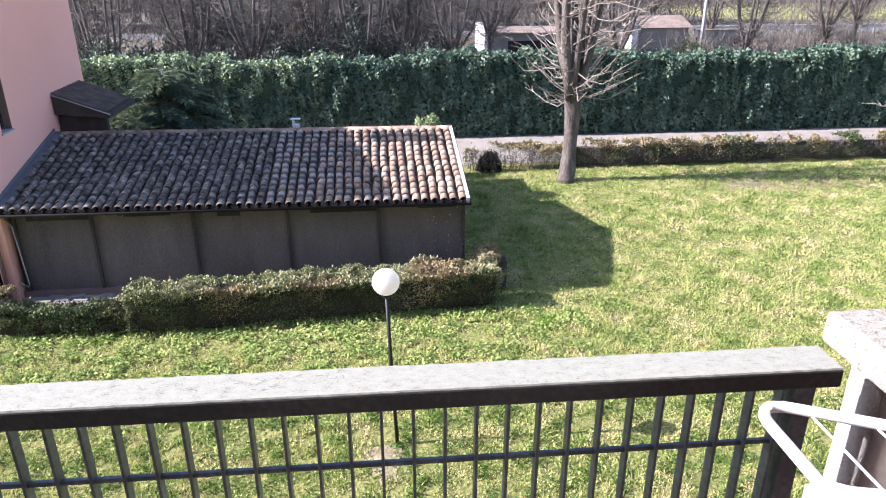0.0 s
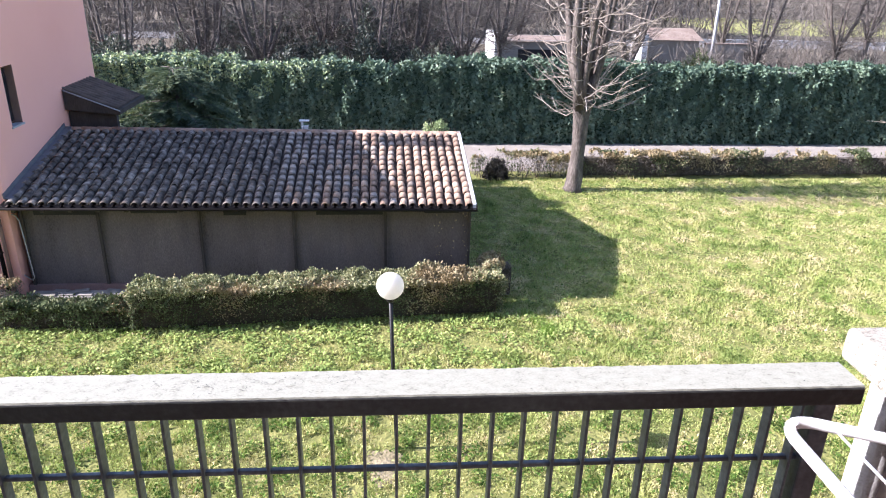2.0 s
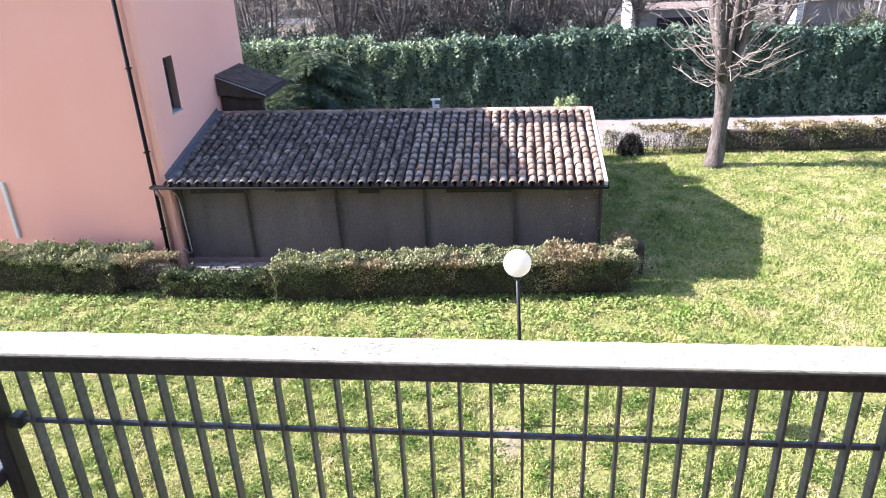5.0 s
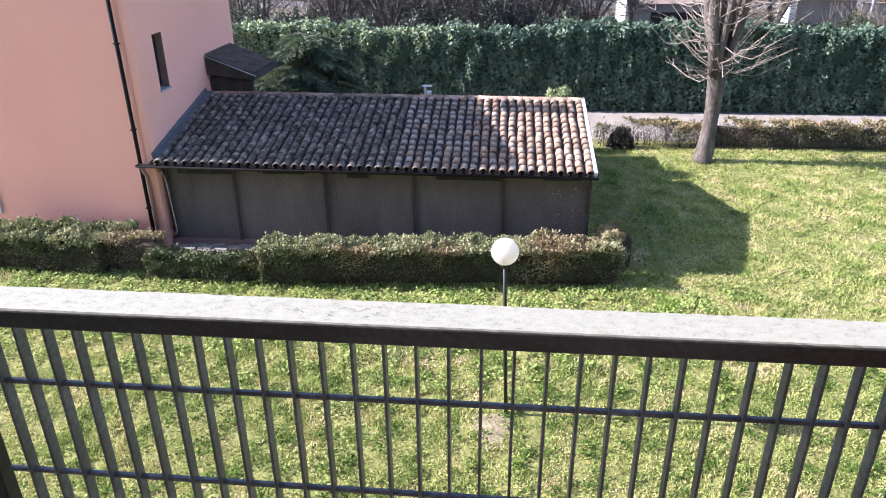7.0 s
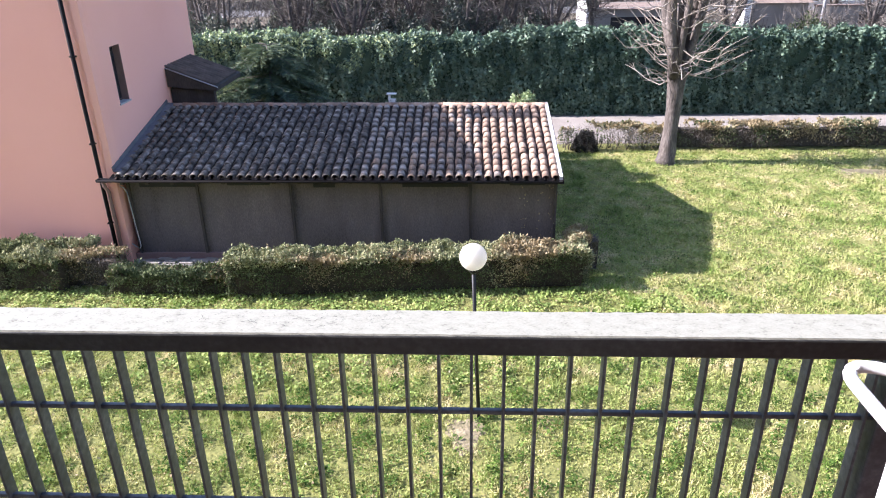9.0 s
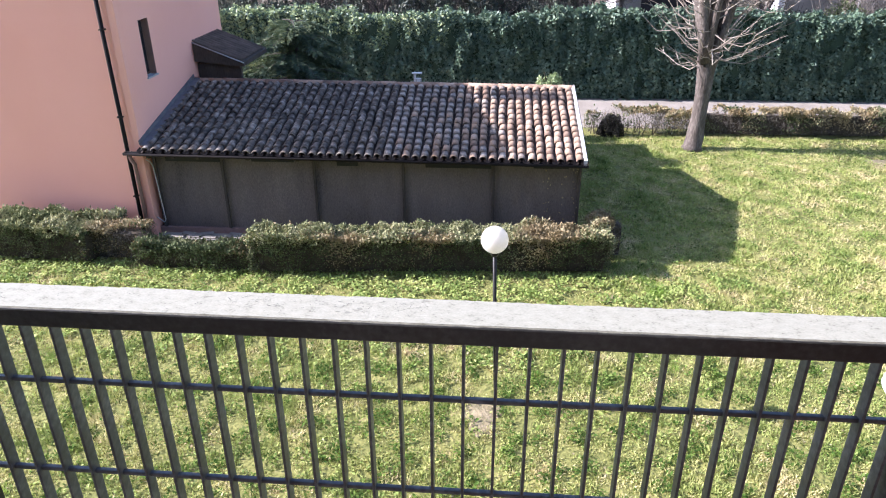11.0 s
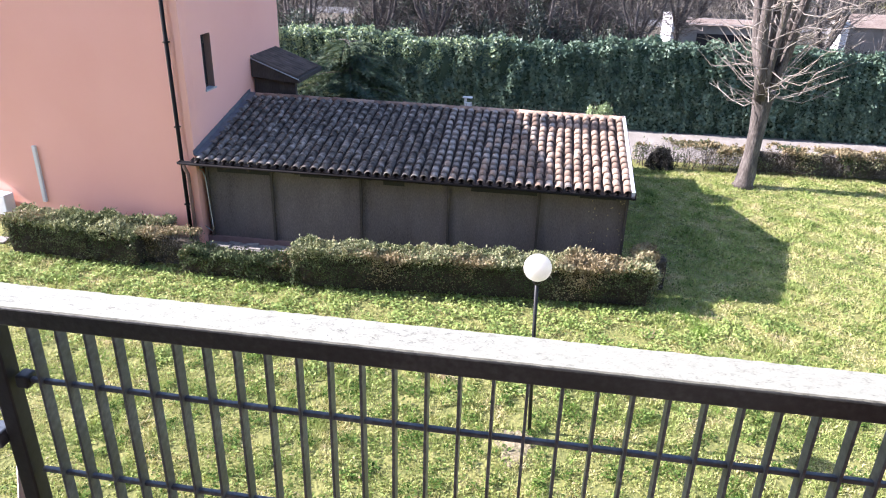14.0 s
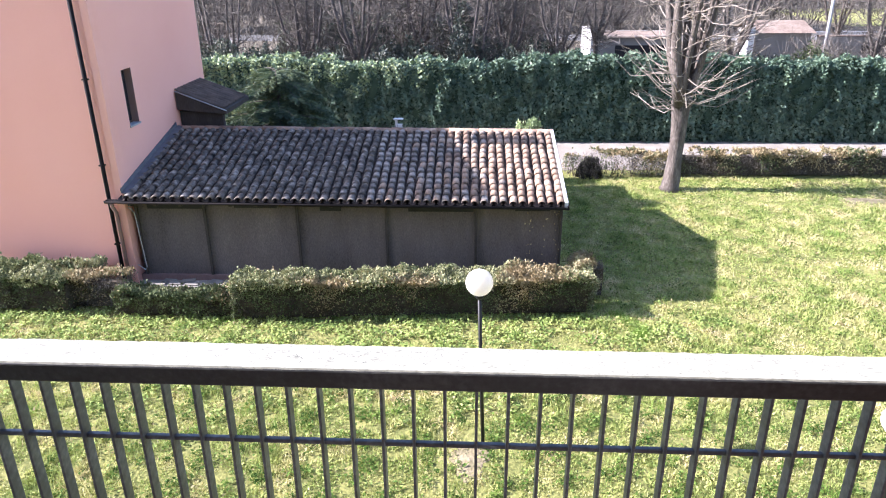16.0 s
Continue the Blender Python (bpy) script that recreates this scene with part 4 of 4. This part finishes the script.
part("pale_foliage", leaves("pale_foliage", p[pale], way[pale], (face + r.normal(size=p.shape) * 0.35)[pale], r.uniform(0.08, 0.14, pale.sum()), 0.085, M_IVYPALE), None, ivy, "paler ivy leaves", kind="stuff")


# ---- trees ----
def tree(name, label, at, trunk_r, fork, limbs, height, seed, bark, twig, spray=1.0, lean=0.0, category="tree", group="", twigs=1400, twig_len=0.8, twig_r=0.012, spread=0.28):
    """A bare tree: flared trunk, upright limbs from the fork, and arching twigs along them."""
    r = random.Random(seed)
    g = np.random.default_rng(seed)
    at = Vector(at)
    h = thing(name, at, label, category, group)
    bm = bmesh.new()
    line = [(0, 1.35), (0.12, 1.1), (0.4, 0.96), (1.0, 0.88), (fork * 0.6, 0.84), (fork * 0.85, 0.9), (fork * 0.94, 1.08), (fork, 1.12), (fork + 0.25, 0.75)]
    tube(bm, [at + Vector((lean * z + 0.03 * math.sin(z * 1.7), 0.03 * math.sin(z), z)) for z, _ in line], [trunk_r * s for _, s in line], 12)
    for v in bm.verts:
        v.co += Vector((noise.noise(v.co * 2.6), noise.noise(v.co * 2.6 + Vector((9, 0, 0))), 0)) * trunk_r * 0.25
    part("trunk", bm, bark, h)
    spots, ways = [], []
    head = at + Vector((lean * fork, 0, fork - 0.1))
    for k in range(limbs):
        a = 2 * math.pi * (k + r.uniform(-0.25, 0.25)) / limbs
        out = spread * r.uniform(0.5, 1.2)
        top = height * r.uniform(0.75, 1.0) - fork
        rad = trunk_r * r.uniform(0.42, 0.66)
        pts, radii = [], []
        for s in range(9):
            u = s / 8
            q = head + Vector((math.cos(a), math.sin(a), 0)) * (out * top * (0.16 * min(1, u * 4) + 0.5 * u ** 1.4) + trunk_r * 0.4) + Vector((0.1 * math.sin(4 * u + k), 0.1 * math.cos(5 * u + k), top * u))
            pts.append(q)
            radii.append(rad * (1 - 0.82 * u) + 0.008)
        bm = bmesh.new()
        tube(bm, pts, radii, 8)
        part("limb", bm, bark, h)
        for s in range(1, 9):
            for _ in range(int(5 * spray)):
                u = r.uniform(0, 1)
                spots.append(pts[s - 1].lerp(pts[s], u))
                b = r.uniform(0, 2 * math.pi)
                ways.append(Vector((math.cos(b), math.sin(b), r.uniform(-0.25, 0.5))))
    for _ in range(int(9 * spray)):
        b = r.uniform(0, 2 * math.pi)
        spots.append(head + Vector((0, 0, r.uniform(-0.35, 0.4))) + Vector((math.cos(b), math.sin(b), 0)) * trunk_r * 0.7)
        ways.append(Vector((math.cos(b), math.sin(b), r.uniform(-0.4, 0.3))))
    bm = bmesh.new()
    fine_at, fine_way = [], []
    for p, w in zip(spots, ways):
        long = r.uniform(0.7, 1.9) * twig_len
        pts = [p + w * long * u + Vector((0, 0, long * (0.5 * u * u - 0.22 * u + 0.05 * math.sin(8 * u + long * 9)))) + Vector((r.uniform(-1, 1), r.uniform(-1, 1), r.uniform(-1, 1))) * 0.13 * u for u in (0, 0.25, 0.5, 0.75, 1)]
        tube(bm, pts, [twig_r * 1.6, twig_r * 1.25, twig_r, twig_r * 0.75, twig_r * 0.35], 5, False)
        for _ in range(max(1, twigs // max(1, len(spots)))):
            k = r.randint(1, 3)
            fine_at.append(pts[k].lerp(pts[k + 1], r.random()))
            fine_way.append(w + Vector((r.gauss(0, 0.6), r.gauss(0, 0.6), r.gauss(0.5, 0.4))))
    part("crown", bm, twig, h, kind="stuff")
    if fine_at:
        part("twigwork", blades("twigs", np.array(fine_at), np.array(fine_way), g.uniform(0.25, 0.7, len(fine_at)) * twig_len, twig_r * 1.5, twig), None, h, kind="stuff")
    return h


tree("lawn_tree", "bare pollarded tree with pale arching twigs on the lawn", (4.46, 7.35, 0), 0.285, 3.0, 7, 10.5, 4, M_BARK, M_TWIGPALE, 0.85, 0.03, group="trees on the lawn", twigs=700, twig_len=1.25, twig_r=0.0125, spread=0.24)
tree("lawn_tree", "thick bare pollarded tree at the lawn edge", (17.95, 7.6, 0), 0.34, 2.7, 4, 9.5, 9, M_BARKPALE, M_TWIGPALE, 0.9, 0.02, group="trees on the lawn", twigs=500, twig_len=1.05, twig_r=0.016, spread=0.3)
wood = [(-15.2, 21.5), (-11.3, 23), (-8.0, 21.0), (-5.2, 24), (-2.6, 22), (-0.3, 24.5), (2.2, 21.5), (4.8, 26), (13.2, 28), (20.4, 26), (28.2, 30), (33, 34), (38, 31), (-18, 26), (8.5, 40), (44, 38), (26, 42), (-12.5, 29), (-6.5, 31), (0.8, 32)]
for k, (x, y) in enumerate(wood):
    dark = x < 6
    tree("wood_tree", "slim bare tree behind the ivy wall", (x, y, 0), 0.13 + 0.03 * (k % 3), 1.3 + 0.5 * (k % 4), 6, 11, 70 + k, M_BARKDARK if dark or k % 2 else M_BARK, M_TWIG, 2.0, 0.02 * (k % 5 - 2), group="trees behind the wall", twigs=1500, twig_len=1.1, twig_r=0.011, spread=0.45)

# cedar behind the shed
cedar = thing("cedar", (-8.5, 6.3, 0), "dark spreading cedar with a sunlit yellow green top", "conifer")
part("trunk", tube(bmesh.new(), [(-8.5, 6.3, 0), (-8.45, 6.3, 2), (-8.4, 6.35, 4.1)], [0.16, 0.11, 0.03], 8), M_BARKDARK, cedar)
r = np.random.default_rng(61)
bm = bmesh.new()
at, way = [], []
for k in range(150):
    z = r.uniform(0.8, 4.2)
    a = r.uniform(0, 2 * math.pi)
    reach = (4.9 - z) * 0.95 * r.uniform(0.5, 1.0) + 0.3
    d = np.array([math.cos(a), math.sin(a), 0])
    root = np.array([-8.45, 6.3, z])
    line = [root + d * reach * u + np.array([0, 0, 0.28 * u - 0.55 * u * u]) for u in np.linspace(0, 1, 6)]
    tube(bm, [Vector(q) for q in line], [0.02, 0.018, 0.014, 0.01, 0.007, 0.003], 4, False)
    m = 480
    u = r.uniform(0.15, 1, m)
    i = np.minimum((u * 5).astype(int), 4)
    f = (u * 5 - i)[:, None]
    pts = np.array(line)
    side = np.cross(d, [0, 0, 1.0])
    off = r.normal(size=m) * 0.2 * (1.15 - u)
    at.append(pts[i] * (1 - f) + pts[i + 1] * f + side * off[:, None] + np.array([0, 0, 1.0]) * (-np.abs(off) * 0.4)[:, None])
    way.append(d * 0.7 + side * np.sign(off)[:, None] * 0.8 + r.normal(size=(m, 3)) * 0.3 - np.array([0, 0, 0.25]))
part("branchwork", bm, M_BARKDARK, cedar, kind="stuff")
at, way = np.concatenate(at), np.concatenate(way)
part("needles", blades("needles", at, way, r.uniform(0.09, 0.22, len(at)), 0.035, M_CEDAR), None, cedar, kind="stuff")

# thicket behind the wall
r = np.random.default_rng(64)
for k in range(18):
    x = -19 + 1.2 * k + r.uniform(-0.4, 0.4)
    y = 18.3 + r.uniform(0, 4.5)
    bush("thicket", "dark evergreen undergrowth behind the ivy wall", (x, y, 0), (1.4, 1.2, r.uniform(3.0, 4.6)), 4200, M_DARKLEAF, 0.16, 200 + k)
for k in range(9):
    x = -14 + 1.8 * k + r.uniform(-0.6, 0.6)
    bush("far_thicket", "dull evergreen shrub deep in the wood", (x, 28 + r.uniform(0, 5), 0), (2.0, 1.5, r.uniform(3.5, 6)), 3500, M_DARKLEAF, 0.24, 240 + k)
for k in range(9):
    bush("roadside_bush", "low scrubby bush before the white buildings", (14.5 + 3.4 * k, 24.5 + r.uniform(0, 5), 0), (1.6, 1.3, r.uniform(1.9, 2.7)), 2200, M_HEDGE if k % 2 else M_DARKLEAF, 0.13, 260 + k)
n = 90000
p = np.column_stack([r.uniform(-22, 62, n), r.uniform(24, 50, n), np.zeros(n)])
p = p[(lumps(p[:, :2], 9, 66) > -0.2) & ~((p[:, 0] > 4) & (p[:, 0] < 27) & (p[:, 1] < 42)) & ~((p[:, 0] > 26) & (p[:, 1] < 47) & (r.uniform(size=n) < 0.35))]
p[:, 2] = r.uniform(0, 5.5, len(p))
q = np.column_stack([r.uniform(18, 40, 9000), r.uniform(29, 33, 9000), r.uniform(0, 2.2, 9000)])
p = np.concatenate([p, q[lumps(q[:, :2], 3, 67) > 0]])
tagged(new("brushwood", blades("brushwood", p, r.normal(size=p.shape) * 0.5 + np.array([0, 0, 1.0]), r.uniform(0.6, 1.6, len(p)), 0.03, M_TWIG)), "tangle of bare grey brown saplings", "brushwood", kind="stuff")
n = 90000
p = np.column_stack([r.uniform(-60, 150, n), np.where(r.uniform(size=n) < 0.5, r.uniform(60, 70, n), r.uniform(88, 115, n)), r.uniform(0, 9, n)])
p = p[~((p[:, 1] < 75) & (p[:, 0] > 34) & (p[:, 0] < 66) & (r.uniform(size=n) < 0.9))]
n = len(p)
tagged(new("far_wood", blades("far_wood", p, r.normal(size=p.shape) * 0.5 + np.array([0, 0, 1.0]), r.uniform(1.5, 3.5, n), 0.1, M_TWIG)), "bare brown wood on the far side of the meadow", "wood", kind="stuff")


# ---- far buildings ----
def outhouse(label, x0, x1, y0, y1, eave, ridge, wall_material):
    h = thing("outhouse", ((x0 + x1) / 2, (y0 + y1) / 2, 0), label, "building", "white buildings beyond the wall")
    part("wall", box(bmesh.new(), x0, x1, y0, y1, 0, eave), wall_material, h)
    bm = bmesh.new()
    ym = (y0 + y1) / 2
    prof = [(y0 - 0.3, eave - 0.05), (ym, ridge), (y1 + 0.3, eave - 0.05), (ym, ridge - 0.15)]
    ends = [[bm.verts.new((x, y, z)) for y, z in prof] for x in (x0 - 0.2, x1 + 0.2)]
    bm.faces.new(ends[0]), bm.faces.new(ends[1][::-1])
    for k in range(4):
        bm.faces.new((ends[0][k], ends[0][(k + 1) % 4], ends[1][(k + 1) % 4], ends[1][k]))
    rf = part("roof", bm, M_FARTILE, h, "faded red tile roof")
    return h


# Shade is put into the grey front, sunlight into the white end wall.
one = outhouse("low white outbuilding, front toned grey for shade", 6.2, 11.6, 34.0, 38.0, 2.4, 2.55, M_GREYWALL)
part("end_wall", box(bmesh.new(), 5.7, 6.2, 33.7, 38.2, 0, 2.7), M_WHITEWALL, one, "white end wall, thickened and toned as sunlit")
# Dark panel on the wall stands in for the bay's shaded inside.
part("opening", box(bmesh.new(), 7.4, 10.8, 33.95, 34.02, 0, 1.8), M_GLASSDARK, one, "open bay drawn as a dark panel for its shade")
two = outhouse("low white building with a faded red roof", 17.0, 20.6, 34.5, 38.5, 2.6, 3.2, M_GREYWALL)
part("pillar", box(bmesh.new(), 16.1, 16.5, 33.6, 34.9, 0, 3.0, 0.02), M_WHITEWALL, two, "white gate pillar")
yard = thing("yard_wall", (22.5, 34.3, 0), "long grey rendered yard wall", "wall")
part("wall", box(bmesh.new(), 21.0, 25.0, 34.2, 34.5, 0, 2.3), M_GREYWALL, yard)
part("coping", box(bmesh.new(), 20.98, 25.05, 34.12, 34.58, 2.3, 2.4, 0.01), M_FARTILE, yard)
# Another dark panel, drawn for the shade in the wall's opening.
part("opening", box(bmesh.new(), 23.9, 24.7, 34.17, 34.21, 1.2, 1.9), M_GLASSDARK, yard)
pole = thing("utility_pole", (21.2, 33.5, 0), "slim grey metal utility pole", "pole")
part("shaft", tube(bmesh.new(), [(21.2, 33.5, 0), (21.15, 33.5, 4), (21.05, 33.5, 9)], [0.12, 0.11, 0.08], 10), M_ZINC, pole)
barrier = thing("road_barrier", (45, 53, 0), "pale grey barrier along the road", "barrier")
part("beam", box(bmesh.new(), 25, 75, 52.9, 53.05, 0.55, 0.9, 0.02), M_PIPEPALE, barrier)
for k in range(18):
    part("post", box(bmesh.new(), 25.2 + 2.9 * k, 25.35 + 2.9 * k, 53.05, 53.2, 0, 0.85), M_ZINC, barrier)
for x in (36.5, 37.9, 41.0):
    g = thing("gate_post", (x, 34, 0), "short pale stone gate post", "post", "gate posts")
    part("shaft", box(bmesh.new(), x - 0.22, x + 0.22, 33.8, 34.2, 0, 1.5, 0.02), M_WHITEWALL, g)
    part("top", box(bmesh.new(), x - 0.3, x + 0.3, 33.7, 34.3, 1.5, 1.62, 0.02), M_WHITEWALL, g)

# ---- grass ----
r = np.random.default_rng(90)


def lawn_points(n, x0, x1, y0, y1):
    p = np.column_stack([r.uniform(x0, x1, n), r.uniform(y0, y1, n), np.zeros(n)])
    ok = np.ones(n, bool)
    for x, y, rx, ry in BARE:
        ok &= ((p[:, 0] - x) / rx) ** 2 + ((p[:, 1] - y) / ry) ** 2 > r.uniform(0.0, 1.1, n)
    ok &= ~((p[:, 0] < 0) & (p[:, 1] > -1.0) & (p[:, 1] < 5.2) & (p[:, 0] > -26))
    ok &= lumps(p[:, :2], 0.9, 91) + 0.7 * lumps(p[:, :2], 0.33, 88) + r.normal(size=n) * 0.5 > -0.6
    worn = ((p[:, 0] - 12.5) / 3.6) ** 2 + ((p[:, 1] - 6.0) / 1.1) ** 2
    ok &= worn + 0.6 * lumps(p[:, :2], 0.8, 87) > r.uniform(0.0, 1.0, n)
    return p[ok]


p = np.concatenate([lawn_points(250000, -17, 12, -13.5, 0), lawn_points(330000, 0, 27, -6, 8.7), lawn_points(330000, -12, 9, -13.5, -3.5), lawn_points(30000, -12, 27, 4, 8.7)])
lush = np.clip(0.5 + 0.5 * lumps(p[:, :2], 2.6, 92), 0.15, 1.3)
way = r.normal(size=p.shape) * 0.75 + np.array([0, 0, 0.9])
far = 1 + 0.6 * np.clip((p[:, 1] + 6) / 8, 0, 1)
tagged(new("grass", blades("grass", p, way, (0.03 + 0.055 * lush) * r.uniform(0.6, 1.5, len(p)) * (0.55 + 0.45 * far), 0.022 * far, M_GRASS)), "short uneven winter grass, green and straw coloured", "grass", kind="stuff")
p = lawn_points(120000, -16, 24, -13, 8)
worn = np.column_stack([r.normal(12.5, 2.4, 9000), r.normal(6.0, 0.6, 9000), np.zeros(9000)])
p = p[lumps(p[:, :2], 1.5, 97) + 0.5 * lumps(p[:, :2], 0.5, 98) + r.normal(size=len(p)) * 0.3 > 0.85]
p = np.concatenate([p, worn[lumps(worn[:, :2], 0.9, 86) > -0.1]])
way = r.normal(size=p.shape) + np.array([0, 0, 0.7])
tagged(new("dry_grass", blades("dry_grass", p, way, r.uniform(0.05, 0.12, len(p)), 0.018, M_STRAW)), "matted patches of dry straw coloured grass", "grass", kind="stuff")
# taller bright tufts
spots = lawn_points(260, -16, 20, -13, 7.5)
spots = np.concatenate([spots] + [np.array([(1.0, -2.0, 0), (1.15, -2.3, 0), (1.3, -2.75, 0), (0.9, -1.9, 0), (1.35, -2.6, 0)])] * 4)
m = 70
p = np.repeat(spots, m, 0) + r.normal(size=(len(spots) * m, 3)) * np.array([0.11, 0.11, 0])
way = r.normal(size=p.shape) * 0.45 + np.array([0, 0, 1.0])
tagged(new("grass_tufts", blades("grass_tufts", p, way, r.uniform(0.06, 0.17, len(p)), 0.012, M_TUFT)), "taller bright green grass tufts", "grass", kind="stuff")


def weeds(name, label, p, size, material):
    d = r.normal(size=p.shape) * np.array([1, 1, 0.35]) + np.array([0, 0, 0.3])
    up = r.normal(size=p.shape) * 0.35 + np.array([0, 0, 1.0])
    p = p + np.array([0, 0, 1.0]) * r.uniform(0.015, 0.09, len(p))[:, None] * (size / 0.06)
    tagged(new(name, leaves(name, p, d, up, r.uniform(0.35, 1.5, len(p)) * size, size * r.uniform(0.4, 0.9, len(p)), material)), label, "weeds", kind="stuff")


p = lawn_points(60000, -16.5, 3.5, -6.0, -2.0)
p = p[lumps(p[:, :2], 0.9, 95) * 0.9 + (p[:, 1] + 3.6) * 0.5 - np.maximum(p[:, 0] + 1, 0) * 0.3 + r.normal(size=len(p)) * 0.3 > -0.2]
weeds("broadleaf_weeds", "dense broad-leaved weeds along the hedge foot", p, 0.068, M_WEED)
p = lawn_points(110000, -16, 24, -13, 8)
p = p[lumps(p[:, :2], 1.6, 96) + r.normal(size=len(p)) * 0.3 > 0.1]
weeds("lawn_weeds", "flat clover and dandelion leaves in the lawn", p, 0.055, M_WEED)
p = np.concatenate([lawn_points(120000, -9, 6, -13, -4.5), lawn_points(70000, 0, 24, -4.5, 8.5)])
p = p[lumps(p[:, :2], 0.8, 99) + 0.5 * lumps(p[:, :2], 0.3, 85) + r.normal(size=len(p)) * 0.25 > 0.5]
weeds("clover_clumps", "dark green clumps of broad-leaved weeds in the grass", p, 0.055, M_CLOVER)
p = lawn_points(5000, -12, 20, -13, 7)
weeds("fallen_leaves", "scattered dry fallen leaves", p, 0.05, M_RUSSET)

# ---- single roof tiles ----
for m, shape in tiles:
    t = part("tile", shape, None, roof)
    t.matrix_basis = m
